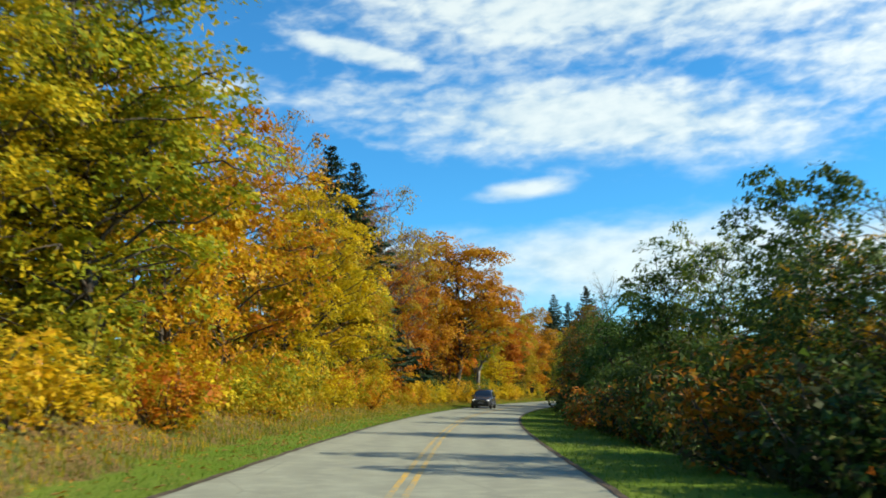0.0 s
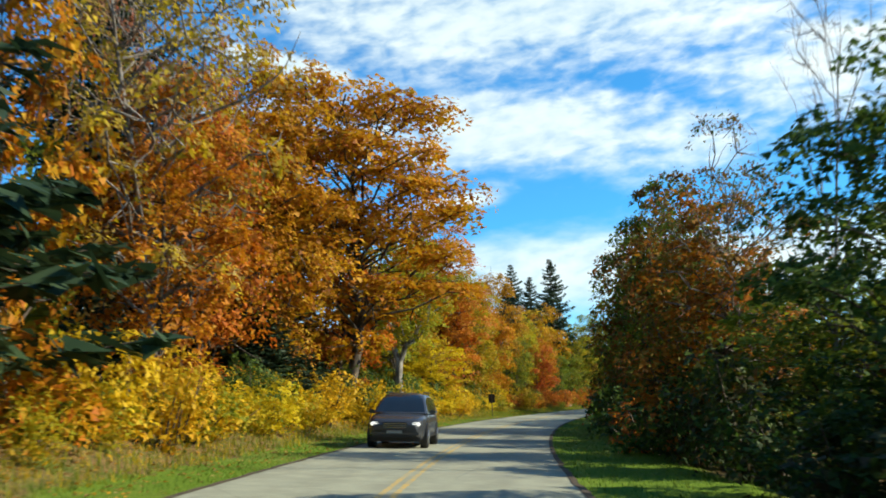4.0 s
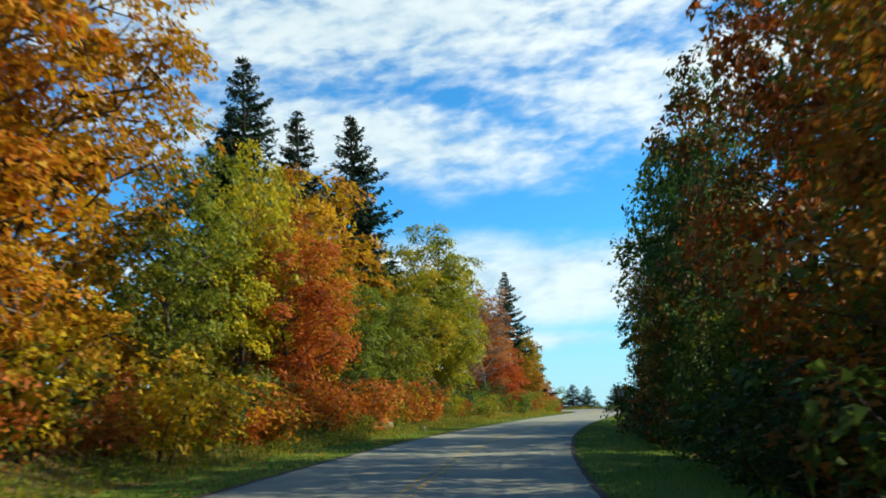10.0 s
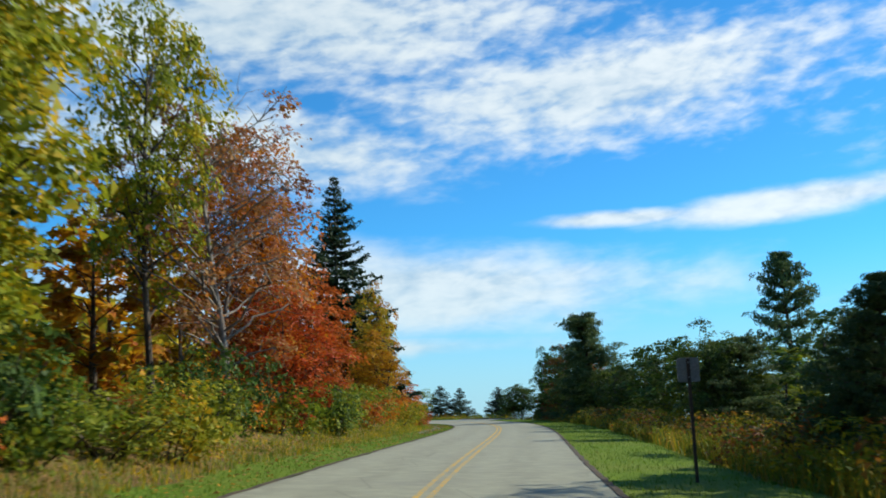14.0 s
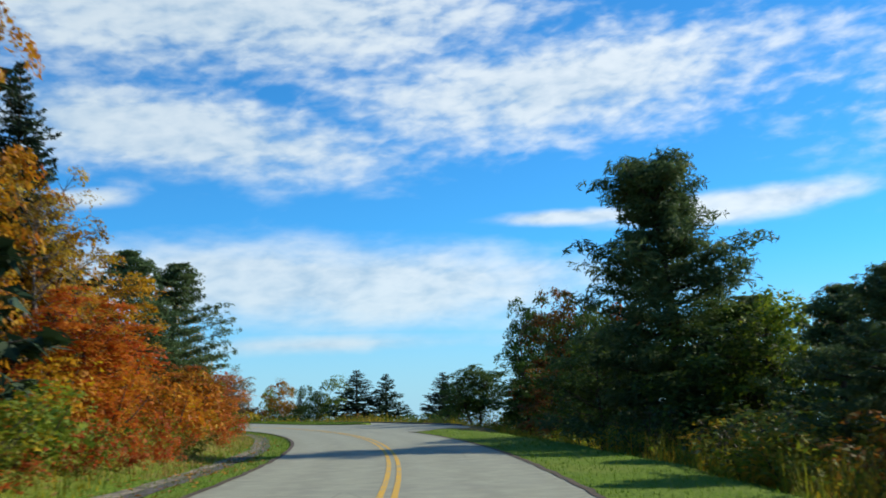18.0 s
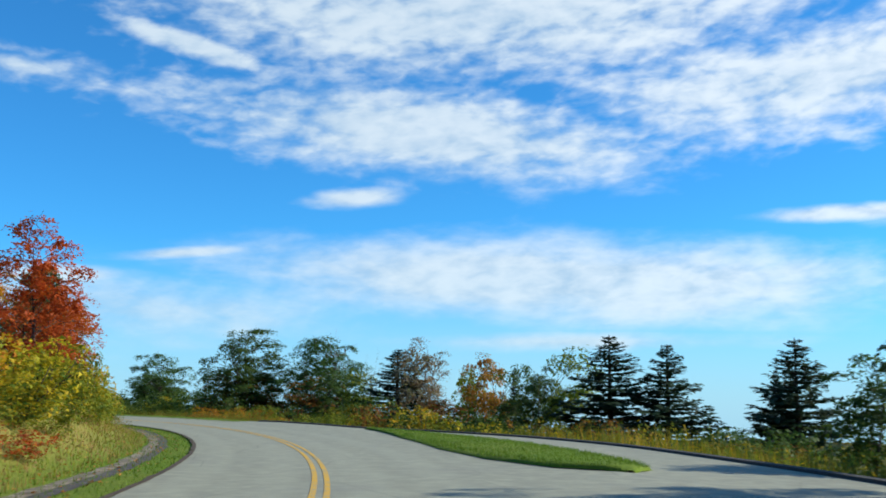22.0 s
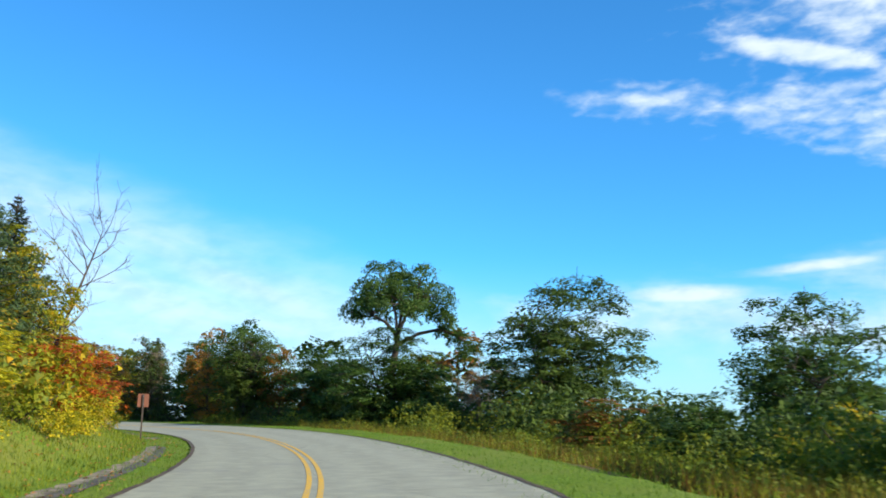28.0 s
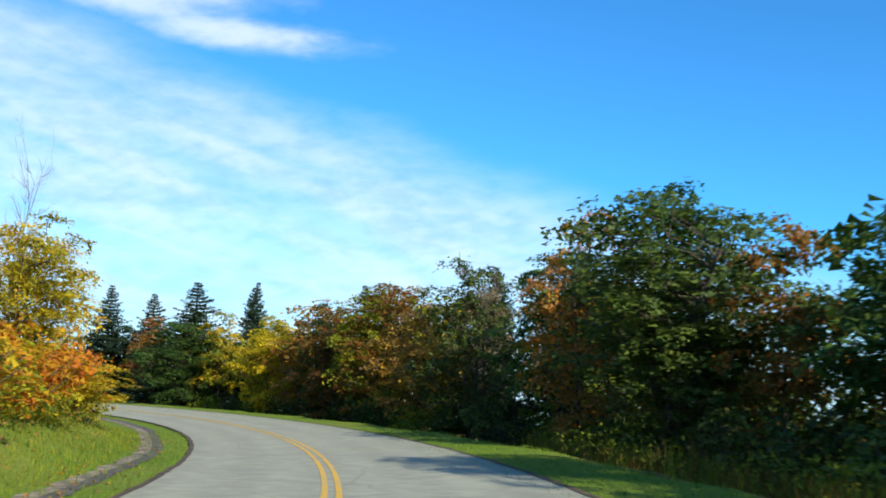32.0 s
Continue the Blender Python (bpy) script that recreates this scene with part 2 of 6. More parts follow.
GREEN, DEEP, OLIVE = (0.10, 0.16, 0.022), (0.042, 0.078, 0.02), (0.28, 0.29, 0.02)
YELLOW, GOLD, AMBER = (0.70, 0.47, 0.02), (0.54, 0.33, 0.014), (0.50, 0.22, 0.012)
ORANGE, RUST, BROWN = (0.52, 0.16, 0.014), (0.31, 0.09, 0.016), (0.17, 0.08, 0.02)
RED, TAN, PINK = (0.46, 0.09, 0.018), (0.33, 0.20, 0.08), (0.36, 0.13, 0.07)
GREY = (0.20, 0.19, 0.13)
PALETTES = {
    "olive": (GREEN, OLIVE, OLIVE, GOLD, YELLOW), "gold": (OLIVE, GOLD, YELLOW, AMBER, YELLOW),
    "goldolive": (OLIVE, GREEN, GOLD, OLIVE, YELLOW), "tan": (BROWN, TAN, GOLD, TAN), "pink": (BROWN, PINK, TAN, ORANGE),
    "orange": (RUST, ORANGE, AMBER, GOLD, ORANGE), "brown": (BROWN, RUST, AMBER, GOLD, RUST),
    "rust": (BROWN, RUST, ORANGE, AMBER, GOLD), "goldoak": (BROWN, RUST, AMBER, GOLD, AMBER, RUST),
    "redmaple": (RUST, ORANGE, RED, ORANGE, AMBER), "yellow": (OLIVE, YELLOW, GOLD, YELLOW, AMBER),
    "olivegold": (OLIVE, GOLD, OLIVE, AMBER, GOLD), "goldbrown": (BROWN, AMBER, GOLD, RUST, GOLD),
    "green": (DEEP, GREEN, OLIVE, GREEN, OLIVE), "redorange": (RUST, RED, ORANGE, AMBER, ORANGE),
    "yellowgreen": (GREEN, OLIVE, YELLOW, OLIVE, YELLOW), "redbrush": (GREEN, RUST, RED, ORANGE, OLIVE),
    "red": (RUST, RED, RED, ORANGE), "darkgreen": (DEEP, DEEP, GREEN, DEEP, (0.15, 0.18, 0.022)), "oakgreen": (DEEP, GREEN, DEEP, GREEN, (0.16, 0.19, 0.025)), "rustgreen": (DEEP, GREEN, RUST, DEEP, AMBER),
    "orangedark": (DEEP, RUST, ORANGE, GREEN, AMBER), "tanorange": (BROWN, TAN, ORANGE, GREEN, GOLD), "grey": (GREY, TAN, GREY, OLIVE),
    # shadebrown: greens and browns darkened to stand in for shade under trees
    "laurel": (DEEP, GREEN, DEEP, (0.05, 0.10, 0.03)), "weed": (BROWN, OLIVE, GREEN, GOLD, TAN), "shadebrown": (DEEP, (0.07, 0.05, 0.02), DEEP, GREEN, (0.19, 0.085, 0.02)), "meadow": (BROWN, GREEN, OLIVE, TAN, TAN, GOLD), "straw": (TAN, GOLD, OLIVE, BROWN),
    "stalk": (DEEP, GREEN, BROWN, OLIVE, GREEN),
}
THICK = ("darkgreen", "oakgreen", "rustgreen", "orangedark", "laurel", "shadebrown")
LEAF = {key: leaf_material("leaves_" + key, value, 0.36 if key in THICK else 0.42) for key, value in PALETTES.items()}
NEEDLE = leaf_material("needles", ((0.018, 0.036, 0.02), (0.03, 0.055, 0.025), (0.05, 0.075, 0.028)), 0.2)
PINE_NEEDLE = leaf_material("pine_needles", ((0.06, 0.10, 0.04), (0.09, 0.14, 0.05), (0.15, 0.17, 0.055)), 0.35)


def bark_material(name, dark, light):
    k = Mat(name)
    f = k.node("ShaderNodeTexCoord")
    stretch = k.node("ShaderNodeMapping")
    stretch.inputs["Scale"].default_value = (9, 9, 1.6)
    k.l.new(f.outputs["Object"], stretch.inputs[0])
    ridge = k.noise(1.0, 6.0, stretch.outputs[0], 0.65)
    spots = k.noise(1.3, 3.0)
    k.bump(ridge, 0.8, 0.03)
    return k.base(k.mix(k.step(k.math("ADD", ridge, k.math("MULTIPLY", spots, 0.5)), 0.6, 0.95), (*dark, 1), (*light, 1)), 0.9)


BARK = bark_material("bark", (0.035, 0.026, 0.018), (0.13, 0.105, 0.08))
PALE_BARK = bark_material("pale_bark", (0.10, 0.085, 0.065), (0.34, 0.31, 0.27))
GREY_BARK = bark_material("grey_bark", (0.12, 0.10, 0.09), (0.26, 0.235, 0.21))


def asphalt_material():
    k = Mat("asphalt")
    uv = k.node("ShaderNodeUVMap")
    sep = k.node("ShaderNodeSeparateXYZ")
    k.l.new(uv.outputs[0], sep.inputs[0])
    across = k.math("ABSOLUTE", k.math("SUBTRACT", k.math("ABSOLUTE", sep.outputs[0]), 1.55))
    track = k.step(k.math("ABSOLUTE", k.math("SUBTRACT", across, 0.75)), 0.15, 0.55)
    stains, wear, grain = k.noise(0.35, 4.0), k.noise(2.2, 5.0), k.noise(70.0, 3.0)
    col = k.mix(k.step(wear, 0.35, 0.7), (0.24, 0.24, 0.175, 1), (0.325, 0.33, 0.24, 1))
    col = k.mix(k.math("MULTIPLY", k.math("SUBTRACT", 1.0, track), 0.22), col, (0.365, 0.37, 0.27, 1))
    col = k.mix(k.step(stains, 0.55, 0.75, 0.0, 0.35), col, (0.17, 0.17, 0.16, 1))
    col = k.mix(k.math("MULTIPLY", k.step(grain, 0.35, 0.75), 0.35), col, (0.13, 0.13, 0.12, 1))
    crack = k.node("ShaderNodeTexVoronoi")
    crack.feature = "DISTANCE_TO_EDGE"
    crack.inputs["Scale"].default_value = 0.33
    warped = k.node("ShaderNodeVectorMath")
    warped.operation = "ADD"
    g = k.node("ShaderNodeNewGeometry")
    k.l.new(g.outputs["Position"], warped.inputs[0])
    nt = k.node("ShaderNodeTexNoise")
    nt.inputs["Scale"].default_value = 0.9
    k.l.new(nt.outputs[1], warped.inputs[1])
    k.l.new(warped.outputs[0], crack.inputs["Vector"])
    col = k.mix(k.step(crack.outputs["Distance"], 0.003, 0.009, 0.22, 0.0), col, (0.06, 0.06, 0.055, 1))
    k.bump(grain, 0.35, 0.006)
    return k.base(col, k.step(wear, 0.3, 0.7, 0.75, 0.92), 0.0, 0.3)


def ground_material():
    """Mown grass on the verges, leaf litter and soil under the trees; the map holds metres from the road's middle and along it."""
    k = Mat("ground")
    uv = k.node("ShaderNodeUVMap")
    sep = k.node("ShaderNodeSeparateXYZ")
    k.l.new(uv.outputs[0], sep.inputs[0])
    wob, fine_n, big = k.noise(0.8, 4.0), k.noise(14.0, 4.0), k.noise(0.18, 3.0)
    d = k.math("ADD", sep.outputs[0], k.math("MULTIPLY", k.math("SUBTRACT", wob, 0.5), 1.6))
    grass = k.mix(k.step(fine_n, 0.3, 0.7), (0.06, 0.115, 0.010, 1), (0.15, 0.225, 0.02, 1))
    grass = k.mix(k.step(big, 0.4, 0.65, 0.0, 0.35), grass, (0.19, 0.19, 0.045, 1))
    grass = k.mix(k.step(wob, 0.6, 0.75, 0.0, 0.3), grass, (0.16, 0.12, 0.05, 1))
    dry = k.math("MULTIPLY", k.step(k.math("MULTIPLY", d, -1.0), 4.7, 6.2), k.math("MULTIPLY", k.step(sep.outputs[1], 270.0, 300.0), k.step(sep.outputs[1], 405.0, 440.0, 1.0, 0.25)))
    grass = k.mix(k.math("MULTIPLY", dry, k.step(wob, 0.3, 0.6, 0.2, 0.75)), grass, (0.27, 0.205, 0.06, 1))
    litter = k.mix(k.step(fine_n, 0.35, 0.65), (0.05, 0.032, 0.016, 1), (0.22, 0.14, 0.055, 1))
    litter = k.mix(k.step(k.noise(33.0, 2.0), 0.58, 0.66), litter, (0.40, 0.26, 0.09, 1))
    litter = k.mix(k.step(wob, 0.45, 0.7), litter, (0.09, 0.11, 0.025, 1))
    wide = k.math("MULTIPLY", k.step(sep.outputs[1], 270.0, 300.0), -3.2)
    side = k.math("MAXIMUM", k.step(k.math("SUBTRACT", d, wide), -5.4, -5.0, 1.0, 0.0), k.step(d, 6.2, 7.0))
    k.bump(fine_n, 0.7, 0.06)
    return k.base(k.mix(side, grass, litter), 0.95, 0.0, 0.1)


def plain(name, colour, rough=0.6, metal=0.0, spec=0.4, grain=25.0, vary=0.25):
    k = Mat(name)
    n = k.noise(grain, 4.0)
    dark = tuple(c * (1 - vary) for c in colour)
    k.bump(n, 0.15, 0.004)
    return k.base(k.mix(k.step(n, 0.35, 0.7), (*dark, 1), (*colour, 1)), rough, metal, spec)


def paint_material():
    k = Mat("yellow_paint")
    uv, sep = k.node("ShaderNodeUVMap"), k.node("ShaderNodeSeparateXYZ")
    k.l.new(uv.outputs[0], sep.inputs[0])
    older = k.step(sep.outputs[1], 215.0, 300.0, 0.13, 0.0)
    worn = k.math("ADD", k.math("ADD", k.noise(9.0, 5.0), k.math("MULTIPLY", k.noise(0.5, 2.0), 0.35)), older)
    return k.base(k.mix(k.step(worn, 0.66, 0.86), (0.56, 0.33, 0.035, 1), (0.29, 0.27, 0.18, 1)), 0.8)


ASPHALT, GROUND, PAINT = asphalt_material(), ground_material(), paint_material()
GRASS = leaf_material("grass_blades", ((0.08, 0.145, 0.012), (0.135, 0.21, 0.018), (0.175, 0.24, 0.025), (0.25, 0.22, 0.06)), 0.38)
LITTER = leaf_material("fallen_leaves", (BROWN, TAN, AMBER, (0.35, 0.25, 0.12)), 0.2)
EDGE = plain("dark_road_edge", (0.11, 0.075, 0.045), 0.95, grain=7.0, vary=0.7)


def woods_material():
    """Far slopes under a closed autumn canopy."""
    k = Mat("far_woods")
    crowns, tone = k.noise(0.16, 5.0), k.noise(0.02, 3.0)
    col = k.ramp(k.math("ADD", k.math("MULTIPLY", crowns, 0.7), k.math("MULTIPLY", tone, 0.3)), (DEEP, DEEP, GREEN, BROWN, GREEN, DEEP))
    k.bump(crowns, 1.0, 3.0)
    return k.base(col, 0.95, 0.0, 0.1)


WOODS = woods_material()
KERB = plain("kerb_asphalt", (0.055, 0.052, 0.048), 0.9, grain=12.0, vary=0.5)
CHANNEL = plain("channel_asphalt", (0.11, 0.10, 0.09), 0.95, grain=4.0, vary=0.6)
GUTTER = plain("gutter_gravel", (0.30, 0.25, 0.18), 0.95, grain=3.0, vary=0.7)
SIGN_BACK = plain("weathered_sign_back", (0.035, 0.028, 0.024), 0.7)
SIGN_BROWN = plain("brown_sign_board", (0.21, 0.075, 0.040), 0.65)
SIGN_METAL = plain("grey_sign_metal", (0.28, 0.29, 0.29), 0.5, 0.6)
POST = plain("weathered_post", (0.075, 0.055, 0.042), 0.85)


# ---------------------------------------------------------------- mesh helpers
def mesh_of(name, verts, faces, mats, smooth=False):
    me = bpy.data.meshes.new(name)
    me.from_pydata([tuple(v) for v in verts], [], [tuple(f) for f in faces])
    for m in mats:
        me.materials.append(m)
    if smooth:
        me.polygons.foreach_set("use_smooth", [True] * len(me.polygons))
    me.update()
    return me


def part(name, bm, material, parent, label=""):
    """Link a bmesh as one mesh object under a thing or a part."""
    me = bpy.data.meshes.new(name)
    bm.to_mesh(me)
    bm.free()
    me.materials.append(material)
    ob = new(name, me)
    ob.parent = parent
    if label:
        tagged(ob, label)
    return ob


def tube(points, radii, sides):
    """A tapered round limb along a line of points."""
    pts = np.asarray(points, float)
    d = np.gradient(pts, axis=0)
    d /= np.linalg.norm(d, axis=1)[:, None] + 1e-9
    ref = np.array([0.31, 0.95, 0.05])
    a = np.cross(d, ref)
    a /= np.linalg.norm(a, axis=1)[:, None] + 1e-9
    b = np.cross(d, a)
    turn = np.arange(sides) * 2 * math.pi / sides
    ring = a[:, None, :] * np.cos(turn)[None, :, None] + b[:, None, :] * np.sin(turn)[None, :, None]
    v = (pts[:, None, :] + ring * np.asarray(radii)[:, None, None]).reshape(-1, 3)
    f = []
    for i in range(len(pts) - 1):
        for j in range(sides):
            k = (j + 1) % sides
            f.append((i * sides + j, i * sides + k, (i + 1) * sides + k, (i + 1) * sides + j))
    return v, f


class Soup:
    """Collects pieces of one mesh."""

    def __init__(self):
        self.v, self.f, self.count = [], [], 0

    def add(self, v, f):
        self.v.append(np.asarray(v))
        self.f.extend(tuple(i + self.count for i in face) for face in f)
        self.count += len(v)

    def mesh(self, name, mat, smooth=False):
        return mesh_of(name, np.concatenate(self.v), self.f, [mat], smooth)


def leaf_mesh(name, centres, out, size, rng, mat, slim=0.75, droop=0.25, scatter=0.75):
    """Leaves as small bent blades of three corners that face roughly outward."""
    n = len(centres)
    nrm = out + rng.normal(0, scatter, (n, 3)) + np.array([0, 0, 0.35])
    nrm /= np.linalg.norm(nrm, axis=1)[:, None] + 1e-9
    along = np.cross(nrm, rng.normal(0, 1, (n, 3)))
    along /= np.linalg.norm(along, axis=1)[:, None] + 1e-9
    along[:, 2] -= droop
    side = np.cross(nrm, along)
    ln = (size * rng.uniform(0.6, 1.35, n))[:, None]
    wd = ln * slim
    skew = side * wd * rng.uniform(-0.3, 0.3, n)[:, None]
    v = np.stack([centres - along * ln * 0.45 + skew, centres + along * ln * 0.2 + side * wd * 0.5 + nrm * ln * 0.1,
                  centres + along * ln * 0.5 - side * wd * 0.5], 1).reshape(-1, 3)
    me = bpy.data.meshes.new(name)
    me.vertices.add(n * 3)
    me.vertices.foreach_set("co", v.astype(np.float32).ravel())
    me.loops.add(n * 3)
    me.loops.foreach_set("vertex_index", np.arange(n * 3, dtype=np.int32))
    me.polygons.add(n)
    me.polygons.foreach_set("loop_start", np.arange(0, n * 3, 3, dtype=np.int32))
    me.materials.append(mat)
    me.update(calc_edges=True)
    return me


# ---------------------------------------------------------------- the road's line
ROAD_LENGTH, KNOT = 458.0, 458.0 / 17
BENDS = (0.85, -0.73, -2.08, -2.4, -2.13, -2.33, -2.46, -2.43, -2.01, -0.52, 1.86, 5.04, 7.33, 7.57, 7.62, 7.69, 7.29, 7.6, 8.9)
BANKS = (1.7, 3.0, 3.0, 3.4, 3.8, 3.4, 2.6, 2.7, 2.3, 2.4, 1.7, 0.4, -0.5, -0.5, -0.8, -1.7, -2.1, -3.0)
START = (-1.033, 0.015, -0.027)
STEP = 0.5
stations = np.arange(-60, ROAD_LENGTH + 130, STEP)
bend = np.where(stations < 0, 0, np.interp(stations, np.arange(19) * KNOT, np.array(BENDS) / 1000))
heading = np.concatenate([[0], np.cumsum((bend[1:] + bend[:-1]) / 2 * STEP)])
zero = 120
heading += START[2] - heading[zero]
road_x = np.concatenate([[0], np.cumsum(-(np.sin(heading[1:]) + np.sin(heading[:-1])) / 2 * STEP)])
road_y = np.concatenate([[0], np.cumsum((np.cos(heading[1:]) + np.cos(heading[:-1])) / 2 * STEP)])
road_x += START[0] - road_x[zero]
road_y += START[1] - road_y[zero]
LEFT_EDGE = -3.08


def right_edge(s):
    """Where the asphalt ends on the right: the road is wider past the lay-by."""
    return np.interp(s, (384, 392, 400, 425, 600), (3.08, 4.05, 4.0, 3.75, 3.65))


def at(s, d):
    """The place d metres to the right of the yellow line, s metres along it."""
    a = np.interp(s, stations, heading)
    return np.interp(s, stations, road_x) + d * np.cos(a), np.interp(s, stations, road_y) + d * np.sin(a)


def ease(x, low, high):
    x = np.clip((x - low) / (high - low), 0, 1)
    return x * x * (3 - 2 * x)


KERB_S = np.arange(310, 404, 0.5)
KERB_D = np.convolve(np.interp(np.concatenate([np.arange(304, 310, 0.5), KERB_S, np.arange(404, 410, 0.5)]), (321, 324, 327, 331, 340, 350, 358, 366, 373, 381, 392), (3.1, 5.6, 8.0, 9.6, 10.6, 11.2, 11.8, 11.4, 10.0, 7.4, 5.2)), np.ones(13) / 13, "same")[12:-12]


def kerb_d(s):
    """How far out the overlook's kerb lies."""
    return np.interp(s, KERB_S, KERB_D)


def gz(s, d):
    """The height of the ground."""
    s, d = np.asarray(s, float), np.asarray(d, float)
    cross = np.tan(np.radians(np.interp(s, np.arange(18) * KNOT, BANKS)))
    shoulder = np.where((s > 318) & (s < 392), np.maximum(kerb_d(s) + 0.8, 6.0), 6.0)
    z = -cross * (np.clip(d, -4.6, 7.0) - 1.15)
    rise = np.interp(s, (0, 60, 120, 250, 300, 330, 420, 460), (1.3, 1.3, 1.0, 1.0, 1.2, 1.9, 1.7, 1.5))
    x = np.maximum(0, -d - 4.7)
    z = z + rise * ease(x, 0.0, 4.2) + 0.10 * np.clip(x - 3, 0, 40) - 0.55 * np.maximum(0, x - 38)
    x = np.maximum(0, d - shoulder)
    slope = np.interp(s, (0, 240, 300, 330, 380, 400, 470), (0.12, 0.12, 0.22, 0.30, 0.28, 0.18, 0.15))
    z = z - slope * x - 0.25 * np.maximum(0, x - 14) - 0.1 * ease(x, 0, 1.5)
    bump = ease(np.maximum(np.abs(d) - 4.5, 0), 0, 4)
    paved = (s > 319) & (s < 393) & (d > 0) & (d < kerb_d(s) + 1.2)
    z = z + np.where(paved, 0, bump) * 0.16 * np.sin(s * 0.9 + d * 1.3) * np.sin(d * 0.7 - s * 0.31)
    z = z - 0.016 * np.maximum(0, np.sqrt((s - 450) ** 2 + 100) * 0.5 + (s - 450) * 0.5 - 1.0)
    dip = np.where((s > 322) & (s < 388), ease(d, 5.5, 8.5), 0) * -0.14
    return np.maximum(z + dip, -141.0)


def strip(name, ss, ds, lift, mat, kind="structure", label="", category="", thick=0.0):
    """A sheet that follows the road, with a map of metres across and along it."""
    ss, ds = np.asarray(ss, float), np.asarray(ds, float)
    if ds.ndim == 1:
        ds = np.repeat(ds[None, :], len(ss), 0)
    sg = np.repeat(ss[:, None], ds.shape[1], 1)
    x, y = at(sg, ds)
    z = gz(sg, ds) + lift
    v = np.stack([x, y, z], -1).reshape(-1, 3)
    m, n = ds.shape
    i = (np.arange(m - 1)[:, None] * n + np.arange(n - 1)[None, :]).ravel()
    f = np.stack([i, i + 1, i + n + 1, i + n], -1)
    me = mesh_of(name, v, f.tolist(), [mat], True)
    uv = me.uv_layers.new(name="across_along")
    loops = np.empty(len(me.loops), np.int32)
    me.loops.foreach_get("vertex_index", loops)
    coords = np.stack([ds.ravel(), sg.ravel()], -1)[loops]
    uv.data.foreach_set("uv", coords.astype(np.float32).ravel())
    ob = new(name, me)
    return tagged(ob, label, category, "", kind)


# ---------------------------------------------------------------- ground and road
near_d = np.concatenate([np.linspace(-95, -46, 6), np.linspace(-44, -12, 9), np.arange(-11, -3.0, 0.5), np.arange(-3, 3.1, 1.0),
                         np.arange(3.4, 16, 0.6), np.linspace(17, 60, 12), np.linspace(68, 100, 4)])
ground = strip("ground", np.arange(-58, ROAD_LENGTH + 128, 2.0), near_d, 0.0, GROUND,
               label="grassy verges and leaf-littered forest floor beside the road", category="ground")
# the low country far below, out to the horizon
gs, gd = np.meshgrid(np.arange(-58, ROAD_LENGTH + 128, 2.0), near_d, indexing="ij")
under = (gs > 321) & (gs < 392) & (gd > 1.0) & (gd < kerb_d(gs) - 0.7)
cut = np.empty(len(ground.data.vertices) * 3, np.float32)
ground.data.vertices.foreach_get("co", cut)
cut[2::3] -= np.where(under, 0.07, 0.0).ravel()
ground.data.vertices.foreach_set("co", cut)
wooded = (np.abs(gd[:-1, :-1]) > 26).astype(np.int32).ravel()
ground.data.materials.append(WOODS)
ground.data.polygons.foreach_set("material_index", wooded)
bm = bmesh.new()
bm.from_mesh(ground.data)
ray = np.concatenate([[4], np.arange(20, 440, 20), np.geomspace(450, 4700, 14)])
spin = np.linspace(0, 2 * math.pi, 120, endpoint=False)
fx = 40 + ray[:, None] * np.cos(spin)
fy = 240 + ray[:, None] * np.sin(spin)
gap = np.hypot(fx[:, :, None] - road_x[::8], fy[:, :, None] - road_y[::8])
close = gap.argmin(2) * 8
far_off = gap.min(2)
out_right = (fx - road_x[close]) * np.cos(heading[close]) + (fy - road_y[close]) * np.sin(heading[close]) > 0
fz = np.where(out_right, 2 - 0.42 * far_off, 4 - 0.5 * np.maximum(0, far_off - 42)) - 4.5 - 12 * np.clip((92 - far_off) / 45, 0, 1)
fz += np.clip((far_off - 90) / 60, 0, 1) * (5 * np.sin(fx * 0.021) * np.sin(fy * 0.017 + 1) + 3 * np.sin(fx * 0.05 + fy * 0.03))
fz = np.maximum(fz, -142.0 + 6 * np.sin(fx * 0.004) * np.sin(fy * 0.005))
net = [[bm.verts.new((fx[m, n], fy[m, n], fz[m, n])) for n in range(120)] for m in range(len(ray))]
for m in range(len(ray) - 1):
    for n in range(120):
        face = bm.faces.new((net[m][n], net[m + 1][n], net[m + 1][(n + 1) % 120], net[m][(n + 1) % 120]))
        face.material_index, face.smooth = 1, True
bm.faces.new(net[0]).material_index = 1
bm.to_mesh(ground.data)
bm.free()

fine_s = np.arange(-56, ROAD_LENGTH + 126, 1.0)
rag = np.array([0.10 * noise.noise(Vector((s * 0.35, 0, 0))) + 0.06 * noise.noise(Vector((s * 1.3, 5, 0))) for s in fine_s])
rag2 = np.array([0.10 * noise.noise(Vector((s * 0.35, 9, 0))) + 0.06 * noise.noise(Vector((s * 1.3, 15, 0))) for s in fine_s])
road_d = np.stack([LEFT_EDGE + rag] + [np.full(len(fine_s), d) for d in (-2.3, -1.5, -0.75, 0.0, 0.75, 1.5, 2.3)] + [right_edge(fine_s) + rag2], 1)
strip("road", fine_s, road_d, 0.03, ASPHALT, label="weathered pale grey asphalt two-lane road", category="road")
for d in (-0.16, 0.06):
    strip("lane_line", fine_s, (d, d + 0.10), 0.036, PAINT, label="worn yellow painted centre line on the road", category="road marking")

